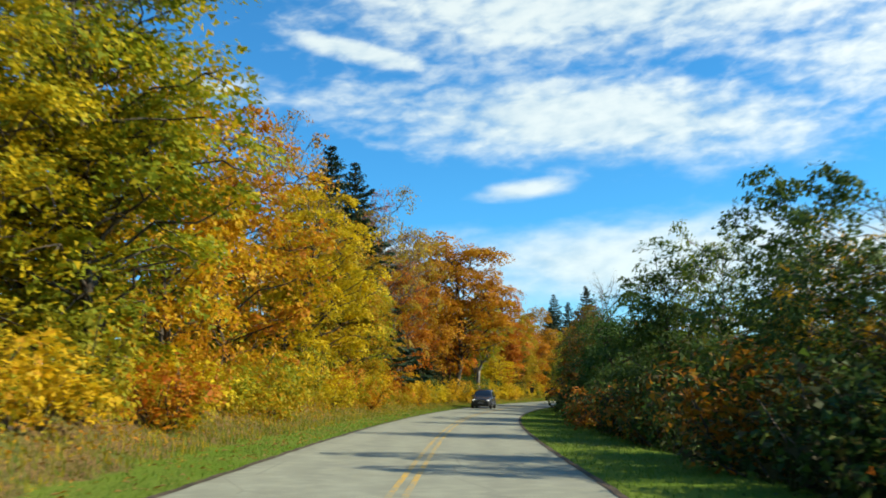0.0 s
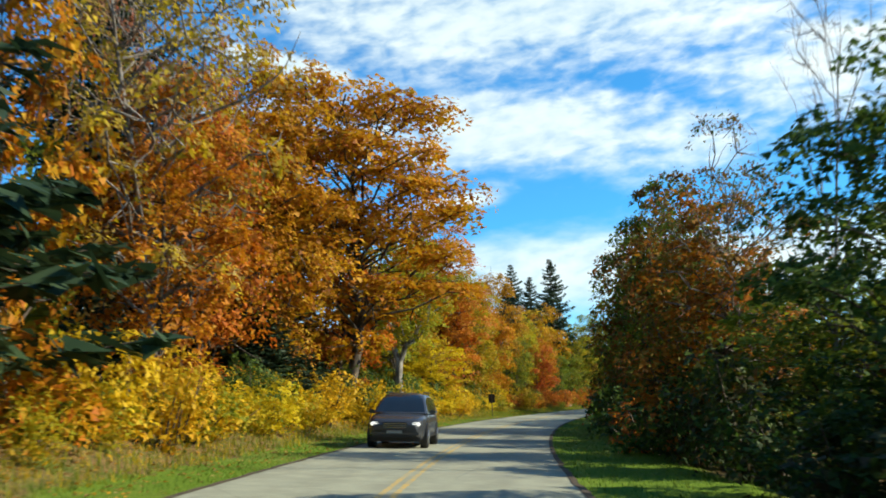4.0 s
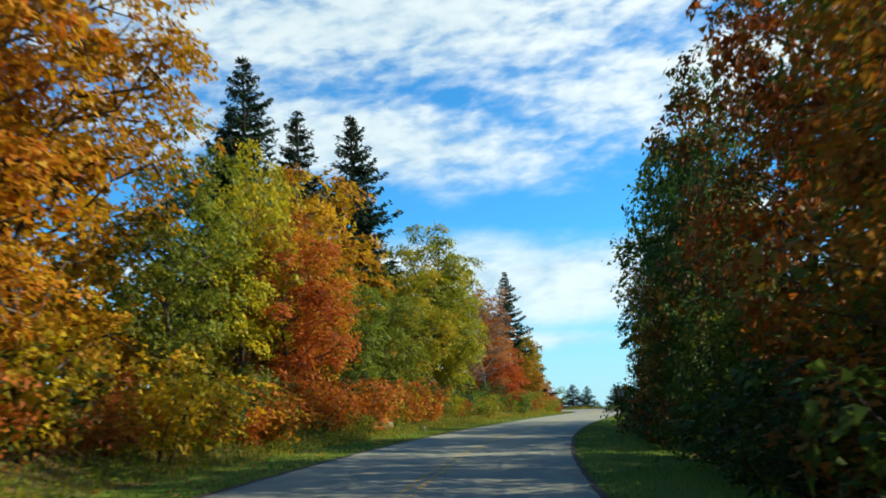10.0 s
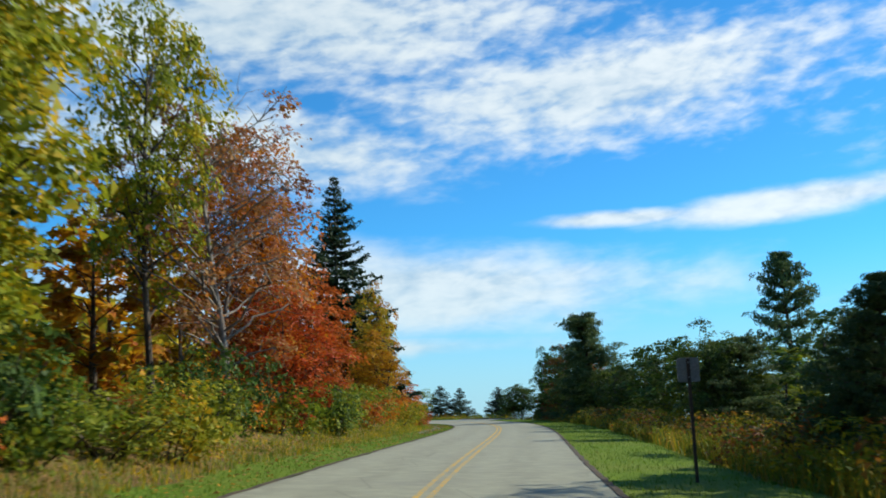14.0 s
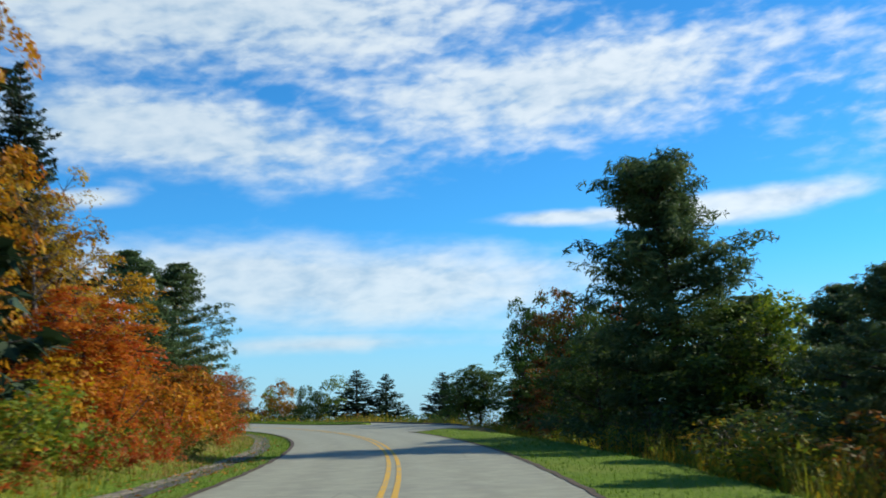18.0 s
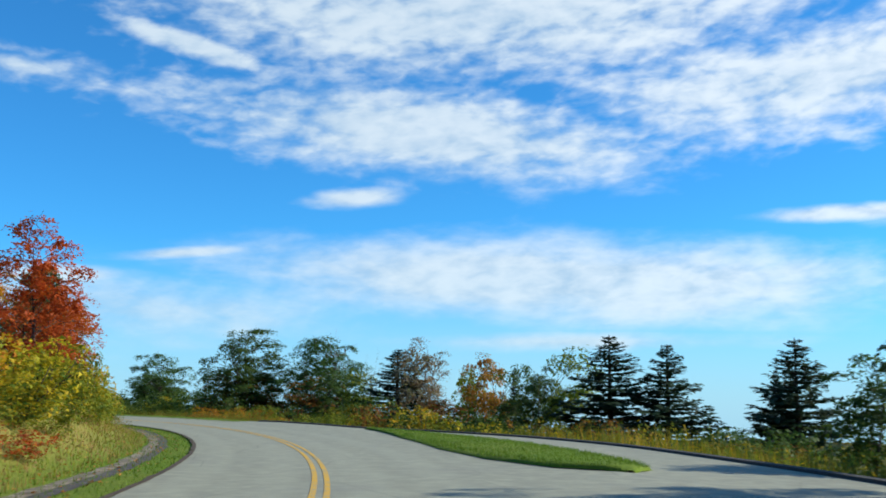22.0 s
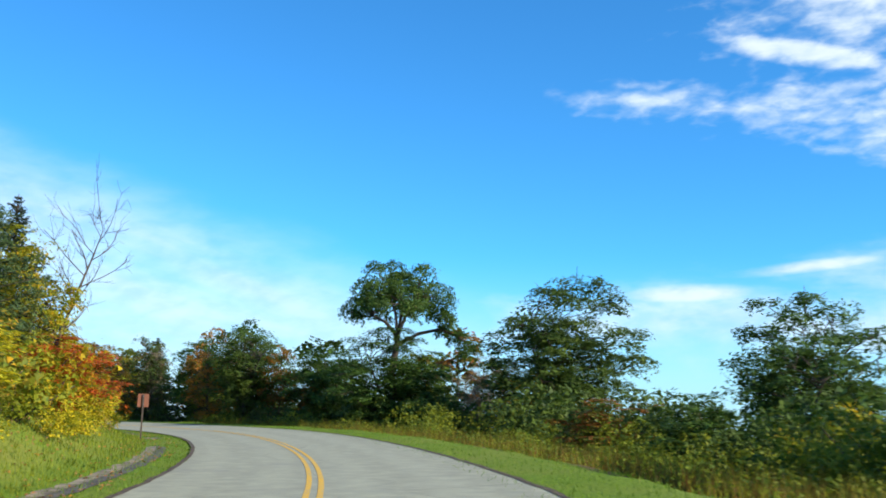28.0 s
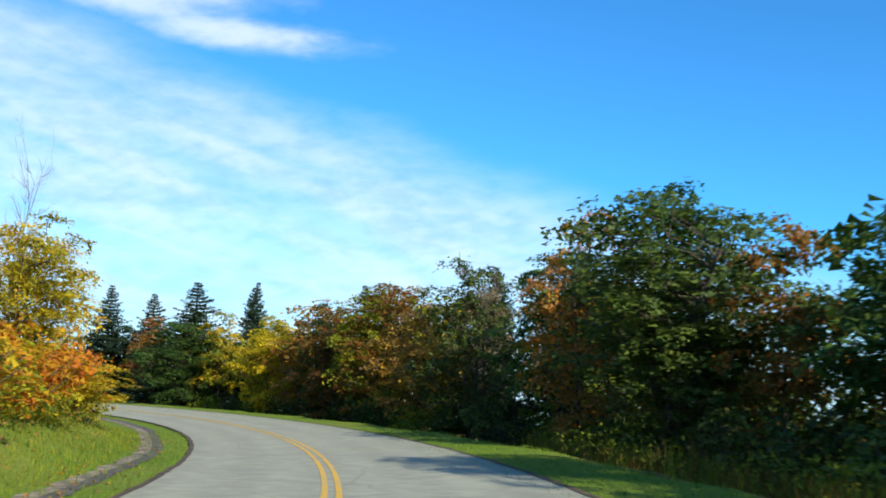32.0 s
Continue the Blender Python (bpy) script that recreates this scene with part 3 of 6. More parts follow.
# the dark crumbling edge where the turf meets the asphalt
for side, s0, s1 in ((-1, -56, 584), (1, -56, 321.5), (1, 391.5, 584)):
    es = np.arange(s0, s1, 0.5)
    wob = np.array([0.07 * noise.noise(Vector((s * 0.8, 3 * side, 0))) + 0.05 * noise.noise(Vector((s * 2.3, 8, 0))) for s in es])
    lip = right_edge(es) if side > 0 else np.full(len(es), 3.08)
    ed = np.stack([side * (lip - 0.04) + wob * 0.6, side * (lip + 0.09) + wob], 1)
    if side < 0:
        ed = ed[:, ::-1]
    strip("road_edge", es, ed, 0.041, EDGE, label="crumbling dark earth edge beside the asphalt", category="road edge")

pull_s = np.arange(321, 392.5, 1.0)
pull_d = np.stack([np.full(len(pull_s), 2.95)] + [3.0 + (kerb_d(pull_s) - 3.0) * k for k in (0.2, 0.4, 0.6, 0.8, 1.0)], 1)
strip("overlook_pavement", pull_s, pull_d, 0.026, ASPHALT, label="pale asphalt lay-by beside the main road", category="pavement")
kerb_s = np.arange(335, 391.5, 1.0)
kd = kerb_d(kerb_s)
kx, ky = at(kerb_s[:, None] + np.zeros(6), kd[:, None] + np.array([-0.02, 0.03, 0.27, 0.34, 0.34, -0.02])[None, :])
kz = gz(kerb_s, kd)[:, None] + np.array([-0.05, 0.10, 0.11, 0.06, -0.12, -0.12])[None, :]
kv = np.stack([kx, ky, kz], -1).reshape(-1, 3)
kf = [(i * 6 + j, i * 6 + (j + 1) % 6, i * 6 + 6 + (j + 1) % 6, i * 6 + 6 + j) for i in range(len(kerb_s) - 1) for j in range(6)]
kf += [tuple(range(6)), tuple(range((len(kerb_s) - 1) * 6, len(kerb_s) * 6))]
tagged(new("kerb", mesh_of("kerb", kv, kf, [KERB])), "low dark asphalt kerb round the lay-by", "kerb", "", "structure")

# the grass island between the lay-by and the road
isl_s = np.concatenate([[343.6, 344.0, 344.8], np.arange(346, 373, 1.0), [373.4, 374.2, 374.6]])
inner = np.interp(isl_s, (343.6, 344.8, 348, 353, 362, 374.6), (6.2, 5.0, 4.2, 4.0, 4.7, 6.6))
outer = np.interp(isl_s, (343.6, 344.8, 348, 353, 362, 370, 374.6), (6.4, 7.2, 7.8, 8.3, 8.6, 8.0, 6.8))
isl_d = np.stack([inner + (outer - inner) * k for k in (0, 0.03, 0.25, 0.5, 0.75, 0.97, 1.0)], 1)
island = strip("grass_island", isl_s, isl_d, 0.11, GROUND, label="mown grass island between lay-by and road", category="grass")
iv = np.empty(len(island.data.vertices) * 3, np.float32)
island.data.vertices.foreach_get("co", iv)
iv = iv.reshape(-1, 7, 3)
iv[:, 0, 2] -= 0.07
iv[:, 6, 2] -= 0.07
iv[:, 2:5, 2] += 0.04
iv[0, :, 2] -= 0.08
iv[-1, :, 2] -= 0.08
island.data.vertices.foreach_set("co", iv.ravel())
island.data.uv_layers[0].data.foreach_set("uv", np.full(len(island.data.loops) * 2, 4.2, np.float32))

# the gutter that runs along the foot of the left bank
for g0, g1 in ((268, 441), (449, 453), (458, 560)):
    gut_s = np.arange(g0, g1 + 0.1, 0.5)
    sway = np.array([0.16 * noise.noise(Vector((s * 0.11, 40, 0))) for s in gut_s])
    rough = np.array([0.10 * noise.noise(Vector((s * 0.9, 70, 0))) + 0.07 * noise.noise(Vector((s * 2.6, 75, 0))) for s in gut_s])
    ends = np.minimum(1, np.minimum(gut_s - g0, g1 - gut_s) / 1.2 + 0.05)
    gut_d = np.stack([-4.27 + sway - (0.34 + rough * 1.6) * ends * k for k in (1.0, 0.66, 0.33, 0.0)], 1)
    strip("gutter", gut_s, gut_d, 0.018, GUTTER, label="band of tan gravel at the foot of the grassy bank", category="gutter")
    ditch_d = np.stack([-4.27 + sway, -4.2 + sway, -4.27 + sway + (0.26 + rough) * ends, -4.27 + sway + (0.32 + rough) * ends], 1)
    strip("ditch", gut_s, ditch_d, 0.014, CHANNEL, label="shallow dark asphalt channel beside the verge", category="gutter")


# ---------------------------------------------------------------- trees: each shape is drawn ten metres high and three in radius
def limb(start, direction, length, rng, bend=0.25, rise=0.1, points=5):
    """A crooked line of points from start."""
    p, d = [np.array(start, float)], np.array(direction, float)
    for _ in range(points - 1):
        d = d + rng.normal(0, bend, 3) * 0.5 + np.array([0, 0, rise])
        d /= np.linalg.norm(d)
        p.append(p[-1] + d * length / (points - 1))
    return np.array(p)


def foliage(centres, radii, sprays, per, rng, flat=0.62, spray=0.46):
    """Boughs of leaves: flat sprays that cap each bough's upper side, every spray turned its own way."""
    n = len(centres)
    u = rng.normal(0, 1, (n, sprays, 3))
    u /= np.linalg.norm(u, axis=2)[:, :, None]
    u[:, :, 2] = np.where(rng.uniform(0, 1, (n, sprays)) < 0.72, np.abs(u[:, :, 2]), u[:, :, 2])
    r = np.asarray(radii)[:, None, None]
    tip = np.asarray(centres)[:, None, :] + u * r * np.array([1, 1, flat]) * rng.uniform(0.55, 1.05, (n, sprays, 1))
    face = u * np.array([1, 1, 1.1]) + np.array([0, 0, 0.45]) + rng.normal(0, 0.2, u.shape)
    face /= np.linalg.norm(face, axis=2)[:, :, None]
    o = rng.normal(0, 1, (n, sprays, per, 3))
    o -= (o * face[:, :, None, :]).sum(3)[..., None] * face[:, :, None, :] * 0.78
    o /= np.linalg.norm(o, axis=3)[..., None] + 1e-9
    o *= rng.uniform(0.08, 1, (n, sprays, per, 1)) ** 0.6 * spray * r[..., None] * rng.uniform(0.7, 1.3, (n, sprays, 1, 1))
    leaf = tip[:, :, None, :] + o
    leaf[..., 2] -= 0.25 * np.linalg.norm(o, axis=3)
    return leaf.reshape(-1, 3), np.repeat(face.reshape(-1, 3), per, 0) * 1.25


def arched(a, b, sag, rng, points=5):
    """A bough's line from a to b that first rises, then levels out."""
    k = np.linspace(0, 1, points)[:, None]
    a, b = np.asarray(a, float), np.asarray(b, float)
    line = a + (b - a) * k
    line[:, 2] += (np.sin(k[:, 0] * math.pi) * sag) * np.linalg.norm(b - a)
    line[1:-1] += rng.normal(0, 0.05, (points - 2, 3)) * np.linalg.norm(b - a)
    return line


def broadleaf(seed, low, boughs, sprays, per, size, bough_r, thick=0.17, inner=0.3, flat=0.62, twigs=1, spray=0.46):
    """Wood and leaves of a broad-leaved tree: a lumpy crown of separate boughs; low is where the crown begins."""
    rng = np.random.default_rng(seed)
    wood = Soup()
    lean = rng.normal(0, 0.25, 2)
    stem = limb((0, 0, -0.4), (lean[0] * 0.3, lean[1] * 0.3, 1), 8.2, rng, 0.13, 0.03, 8)
    wood.add(*tube(stem, np.interp(np.arange(8), (0, 1, 7), (thick * 1.35, thick, thick * 0.18)), 7))
    mid, half = (10 + low * 10) / 2, (10 - low * 10) / 2
    k = np.arange(boughs) + 0.5
    z = np.clip(1 - 2 * k / boughs + rng.normal(0, 0.05, boughs), -0.97, 0.98)
    turn = k * 2.39996 + rng.normal(0, 0.25, boughs)
    u = np.stack([np.sqrt(1 - z * z) * np.cos(turn), np.sqrt(1 - z * z) * np.sin(turn), z], 1)
    lump = 1 + 0.13 * np.sin(u[:, 0] * 4 + seed) * np.sin(u[:, 1] * 3.3 + seed * 2) + rng.normal(0, 0.07, boughs)
    r = bough_r * rng.uniform(0.65, 1.3, boughs)
    deep = rng.uniform(0, 1, boughs) < inner
    hub = np.array([0, 0, mid]) + u * (np.array([3.0, 3.0, half]) - np.stack([r, r, r * flat], 1) * 0.85) * np.minimum(lump, 1.12)[:, None] * np.where(deep, rng.uniform(0.35, 0.7, boughs), 1)[:, None]
    hub[:, :2] *= np.interp(hub[:, 2], (low * 10, mid, 10), (0.95, 1.03, 0.86))[:, None]
    for i in range(boughs):
        out = math.hypot(hub[i, 0], hub[i, 1])
        h = float(np.clip(hub[i, 2] - out * rng.uniform(0.35, 0.75), min(low * 9, hub[i, 2]), 7.4))
        j = min(6.99, (h + 0.4) / 8.2 * 7)
        base = stem[int(j)] + (stem[int(j) + 1] - stem[int(j)]) * (j - int(j))
        line = arched(base, hub[i], rng.uniform(-0.02, 0.12), rng)
        wood.add(*tube(line, np.linspace(thick * 0.42 * (1.1 - h / 10), 0.018, 5), 5))
        for _ in range(twigs):
            d = rng.normal(0, 1, 3) + u[i] * 0.8
            t = limb(line[rng.integers(2, 5)], d / np.linalg.norm(d), r[i] * rng.uniform(0.7, 1.2), rng, 0.35, 0.06, 4)
            wood.add(*tube(t, np.linspace(0.022, 0.006, 4), 3))
    return wood, (*foliage(hub, r, sprays, per, rng, flat, spray), size, rng)


def bare_tree(seed, thick=0.12):
    """Wood alone: a leafless tree of crooked limbs that break into fine twigs."""
    rng = np.random.default_rng(seed)
    wood = Soup()
    stem = limb((0, 0, -0.4), (0.05, 0.05, 1), 8.6, rng, 0.13, 0.03, 8)
    wood.add(*tube(stem, np.interp(np.arange(8), (0, 1, 7), (thick * 1.35, thick, thick * 0.15)), 7))
    for i in range(15):
        h = 0.25 + 0.65 * (i + rng.uniform(0, 0.8)) / 15
        j = min(6.99, h * 10 / 8.6 * 7)
        base = stem[int(j)] + (stem[int(j) + 1] - stem[int(j)]) * (j - int(j))
        a = i * 2.4 + rng.uniform(-0.5, 0.5)
        reach = 2.9 * math.sqrt(max(0.15, 1 - ((h - 0.5) / 0.5) ** 2 * 0.8)) * rng.uniform(0.7, 1.1)
        line = limb(base, (math.cos(a), math.sin(a), rng.uniform(0.4, 1.1)), reach, rng, 0.3, 0.08)
        wood.add(*tube(line, np.linspace(thick * 0.45 * (1.15 - h), 0.012, 5), 5))
        for j in range(5):
            d = rng.normal(0, 1, 3) + line[-1] - line[0]
            d[2] = abs(d[2]) * 0.8
            t = limb(line[rng.integers(1, 5)], d / np.linalg.norm(d), reach * rng.uniform(0.3, 0.55), rng, 0.35, 0.1, 4)
            wood.add(*tube(t, np.linspace(0.016, 0.005, 4), 3))
            for _ in range(3):
                d2 = d / np.linalg.norm(d) + rng.normal(0, 0.6, 3)
                w = limb(t[rng.integers(1, 4)], d2 / np.linalg.norm(d2), rng.uniform(0.35, 0.8), rng, 0.3, 0.1, 3)
                wood.add(*tube(w, np.linspace(0.008, 0.004, 3), 3))
    return wood, None


def parasol():
    """An old oak: a bare forking trunk, a domed crown and one long low limb that droops to one side."""
    rng = np.random.default_rng(43)
    wood, hubs, sizes = Soup(), [], []
    trunk = np.array([(0.1, 0, -0.5), (0.0, 0, 2.0), (-0.1, 0.05, 4.2), (0.1, 0, 5.6), (0.15, 0, 6.2)])
    wood.add(*tube(trunk, (0.34, 0.26, 0.22, 0.2, 0.18), 9))
    arms = (((0.15, 0, 6.1), (-0.7, 0.1, 6.9), (-1.5, 0.2, 7.2)), ((0.15, 0, 6.1), (0.0, 0.3, 7.4), (-0.5, 0.6, 8.6)),
            ((0.15, 0, 6.1), (0.6, -0.2, 7.2), (1.2, -0.3, 8.4)), ((0.1, 0, 5.6), (1.6, 0.2, 6.3), (3.0, 0.3, 6.6), (4.2, 0.2, 6.3)),
            ((0.15, 0, 6.1), (0.4, 0.9, 7.0), (0.6, 1.9, 7.8)), ((0.15, 0, 6.1), (0.2, -0.9, 7.0), (0.3, -1.9, 7.7)))
    for arm in arms:
        wood.add(*tube(np.array(arm), np.linspace(0.13, 0.06, len(arm)), 7))
    for i in range(10):
        hubs.append((0.2 + 1.6 * math.cos(i * 2.4), 1.6 * math.sin(i * 2.4), 7.5 + 0.08 * i))
        sizes.append(rng.uniform(0.7, 1.0))
    for i in range(44):
        z = (i + 0.5) / 44
        a = i * 2.39996
        w = math.sqrt(1 - z * z)
        k = 1 + 0.16 * math.sin(a * 3 + 5 * z) + rng.normal(0, 0.08)
        hubs.append((0.2 + 3.0 * w * k * math.cos(a), 2.9 * w * k * math.sin(a), 7.2 + 2.6 * z * k + rng.normal(0, 0.2)))
        sizes.append(rng.uniform(0.65, 1.15))
    for x, y, z in ((-2.9, 0.2, 7.1), (-3.1, -0.4, 7.3), (2.9, 0.5, 7.6), (3.3, -0.5, 7.1), (3.9, 0.3, 6.6), (4.5, -0.3, 6.2), (5.0, 0.2, 5.7), (5.3, -0.2, 5.2), (4.3, 0.7, 5.9), (3.5, 0.9, 6.5), (4.7, 0.6, 5.3)):
        hubs.append((x, y, z))
        sizes.append(rng.uniform(0.6, 0.9))
    ends = np.array([arm[-1] for arm in arms])
    for h in hubs:
        base = ends[np.argmin(np.linalg.norm(ends - np.array(h), axis=1))]
        wood.add(*tube(arched(base, h, 0.08, rng), np.linspace(0.06, 0.014, 5), 4))
    return wood, (*foliage(np.array(hubs), np.array(sizes), 11, 44, rng, 0.6), 0.13, rng)


def spruce(seed, thin=1.0):
    """A dense pointed conifer with tiers of drooping boughs."""
    rng = np.random.default_rng(seed)
    wood = Soup()
    wood.add(*tube(np.stack([np.zeros(6), np.zeros(6), np.linspace(-0.4, 9.9, 6)], 1), np.linspace(0.17, 0.015, 6), 6))
    cen, out, big = [], [], []
    z = 0.5
    while z < 9.85:
        f = (z - 0.5) / 9.35
        tier = 0.90 + 0.2 * ((z * 1.35) % 1.0 < 0.45)
        reach = (2.9 * (1 - f) ** 0.85 + 0.10) * tier
        for i in range(int(6 + 5 * (1 - f))):
            a = rng.uniform(0, 6.283)
            ln = reach * rng.uniform(0.72, 1.1)
            d = np.array([math.cos(a), math.sin(a), -0.16 + 0.42 * f + 1.4 * max(0, f - 0.85)])
            line = limb((0, 0, z), d, ln, rng, 0.10, -0.02 + 0.05 * f, 4)
            line[-1, 2] += 0.12 * ln
            wood.add(*tube(line, np.linspace(0.035, 0.008, 4), 3))
            n = int((18 + 100 * ln / 2.7) * thin)
            t = rng.uniform(0.12, 1.0, n) * 3
            i0 = np.minimum(t.astype(int), 2)
            p = line[i0] + (line[i0 + 1] - line[i0]) * (t - i0)[:, None]
            sidev = np.array([-math.sin(a), math.cos(a), 0])
            w = rng.uniform(-1, 1, n) * (0.14 + 0.30 * ln * (1 - t / 3.4))
            p = p + sidev * w[:, None] + np.array([0, 0, -0.10]) * rng.uniform(0, 1, n)[:, None]
            cen.append(p)
            big.append(np.full(n, (0.10 + 0.30 * (1 - f) ** 0.7) * (1.3 if thin < 1 else 1)))
            out.append(np.tile([0, 0, 0.9], (n, 1)) + d * 0.35)
        z += rng.uniform(0.26, 0.36) * (1.15 - 0.5 * f)
    return wood, (np.concatenate(cen), np.concatenate(out), np.concatenate(big), rng)


def pine(seed, dense=1.0, tiers=((0.05, 2.3), (0.3, 2.95), (0.6, 2.4), (0.85, 1.25), (1, 0.15)), ragged=0.0):
    """A white pine: whorls of long level boughs with plumes of needles, gaps of light between them."""
    heights, reaches = zip(*tiers)
    rng = np.random.default_rng(seed)
    wood = Soup()
    stem = limb((0, 0, -0.4), (0.02, 0.02, 1), 10.2, rng, 0.04, 0.05, 8)
    wood.add(*tube(stem, np.linspace(0.2, 0.03, 8), 7))
    cen, out = [], []
    z = 0.5
    while z < 9.85:
        f = z / 10
        reach = np.interp(f, heights, reaches) * (1 + ragged * rng.uniform(-1, 0.6))
        turn = rng.uniform(0, 6.283)
        boughs = rng.integers(5, 8)
        for i in range(boughs):
            a = turn + i * 6.283 / boughs + rng.uniform(-0.3, 0.3)
            ln = reach * rng.uniform(0.55, 1.12)
            k = min(6.99, f * 7)
            base = stem[int(k)] + (stem[int(k) + 1] - stem[int(k)]) * (k - int(k))
            line = limb(base, (math.cos(a), math.sin(a), -0.05 + 0.6 * f * f), ln, rng, 0.10, 0.09 + 0.16 * ragged, 5)
            wood.add(*tube(line, np.linspace(0.05, 0.012, 5), 4))
            m = int((10 + 15 * ln) * dense)
            t = 4 * rng.uniform(0.12, 1, m) ** 0.75
            i0 = np.minimum(t.astype(int), 3)
            p = line[i0] + (line[i0 + 1] - line[i0]) * (t - i0)[:, None] + rng.normal(0, 1, (m, 3)) * np.array([0.26, 0.26, 0.05]) * (0.35 + 0.28 * ln)
            n = 8
            o = rng.normal(0, 1, (m, n, 3)) + np.array([0, 0, 0.5]) + np.array([math.cos(a), math.sin(a), 0]) * 0.8
            o /= np.linalg.norm(o, axis=2)[:, :, None]
            cen.append((p[:, None, :] + o * 0.15).reshape(-1, 3))
            out.append(o.reshape(-1, 3))
        z += rng.uniform(0.5, 0.8) * (1.15 - 0.4 * f) / dense ** 0.4
    return wood, (np.concatenate(cen), np.concatenate(out), 0.27, rng)


SHAPES = {}


def shape(kind, i, wood, leaves, bark, mat, slim=0.8, droop=0.25, scatter=0.55):
    crown = None
    if leaves:
        crown = leaf_mesh(kind + "_crown", *leaves, mat, slim, droop, scatter)
    SHAPES.setdefault(kind, []).append((wood.mesh(kind + "_wood", bark, True), crown))


for i in range(4):
    shape("full", i, *broadleaf(11 + i, 0.05, 50, 8, 30, 0.165, 1.05, 0.11, 0.35), BARK, LEAF["gold"])
for i in range(3):
    shape("far", i, *broadleaf(15 + i, 0.05, 36, 6, 26, 0.235, 1.15, 0.11, 0.35, twigs=0), BARK, LEAF["gold"])
for i in range(3):
    shape("oak", i, *broadleaf(31 + i, 0.2, 50, 8, 32, 0.165, 0.95, 0.15, 0.3, 0.55), BARK, LEAF["gold"])
for i in range(2):
    shape("big", i, *broadleaf(17 + i * 7, 0.05, 90, 10, 34, 0.12, 0.82, 0.10, 0.35, 0.6, 2), BARK, LEAF["gold"])
shape("bigoak", 0, *broadleaf(37, 0.2, 90, 10, 36, 0.118, 0.78, 0.12, 0.3, 0.55, 2), BARK, LEAF["gold"])
shape("parasol", 0, *parasol(), BARK, LEAF["gold"])
for i in range(2):
    shape("sparse", i, *broadleaf(51 + i, 0.18, 48, 6, 22, 0.12, 0.72, 0.12, 0.2, 0.7, 5, 0.6), GREY_BARK, LEAF["gold"])
for i in range(2):
    shape("bare", i, *bare_tree(61 + i), GREY_BARK, LEAF["gold"])
for i in range(2):
    shape("back", i, *broadleaf(71 + i, 0.05, 20, 4, 20, 0.44, 1.15, 0.13, twigs=0), BARK, LEAF["gold"])
for i in range(2):
    shape("spruce", i, *spruce(81 + i), BARK, NEEDLE, 0.4, 0.1)
for i in range(2):
    shape("small_spruce", i, *spruce(85 + i, 0.45), BARK, NEEDLE, 0.45, 0.1)
for i in range(2):
    shape("pine", i, *pine(91 + i), BARK, PINE_NEEDLE, 0.2, 0.0, 0.75)
shape("bigpine", 0, *pine(96, 1.7, ((0.05, 2.7), (0.3, 2.95), (0.45, 2.6), (0.58, 2.0), (0.64, 2.7), (0.74, 1.15), (0.86, 1.6), (0.95, 1.0), (1, 0.35)), 0.3), BARK, PINE_NEEDLE, 0.14, 0.0, 0.75)


def forked():
    """A crooked tree whose trunk forks low, one arm kneed sideways before it climbs."""
    rng = np.random.default_rng(7)
    wood, tips = Soup(), []
    trunk = np.array([(0.05, 0, -0.5), (0, 0, 0.8), (-0.1, 0.05, 2.2), (0.0, 0.1, 3.6)])
    wood.add(*tube(trunk, (0.36, 0.27, 0.24, 0.23), 9))
    left = np.array([(0, 0.1, 3.5), (-0.30, 0.2, 4.5), (-0.45, 0.3, 5.8), (-0.75, 0.2, 7.0), (-0.9, 0.3, 8.6)])
    right = np.array([(0, 0.1, 3.5), (0.28, 0, 4.1), (0.45, 0.0, 4.7), (1.1, 0.1, 4.95), (1.15, 0.1, 5.6), (1.9, 0.2, 6.6), (2.2, 0.3, 8.0)])
    wood.add(*tube(left, (0.19, 0.165, 0.14, 0.11, 0.04), 8))
    wood.add(*tube(right, (0.19, 0.18, 0.17, 0.155, 0.14, 0.10, 0.03), 8))
    for arm in (left, right):
        for i in range(17):
            base = arm[rng.integers(2, len(arm))]
            a = rng.uniform(0, 6.283)
            line = limb(base, (math.cos(a), math.sin(a), 0.55), rng.uniform(1.5, 3.0), rng, 0.4, 0.05)
            wood.add(*tube(line, np.linspace(0.05, 0.012, 5), 5))
            tips += [line[2], line[3], line[4]]
    hubs = np.array(tips)
    return wood, (*foliage(hubs, rng.uniform(0.55, 0.9, len(hubs)), 6, 28, rng, 0.5), 0.14, rng)


shape("forked", 0, *forked(), PALE_BARK, LEAF["gold"])


def shrub(seed, leaves, size, tall=0.8):
    """A shrub one metre in radius, with stems from the ground."""
    rng = np.random.default_rng(seed)
    wood, tips = Soup(), []
    for i in range(9):
        a = rng.uniform(0, 6.283)
        line = limb((0.15 * math.cos(a), 0.15 * math.sin(a), -0.1), (0.7 * math.cos(a), 0.7 * math.sin(a), 0.9), rng.uniform(0.9, 1.5), rng, 0.3, 0.05, 4)
        wood.add(*tube(line, np.linspace(0.022, 0.006, 4), 4))
        tips += [line[1], line[2], line[3]]
    u = rng.normal(0, 1, (26, 3))
    u /= np.linalg.norm(u, axis=1)[:, None]
    u[:, 2] = np.abs(u[:, 2])
    tips = np.concatenate([np.array(tips), u * rng.uniform(0.45, 0.95, (26, 1)) * np.array([0.95, 0.95, tall * 1.5]) + np.array([0, 0, 0.2])])
    cen, out = foliage(tips, rng.uniform(0.22, 0.42, len(tips)), 4, leaves // (4 * len(tips)), rng, 0.7, 0.55)
    cen[:, 2] = np.maximum(cen[:, 2], 0.02)
    return wood, (cen, out, size, rng)


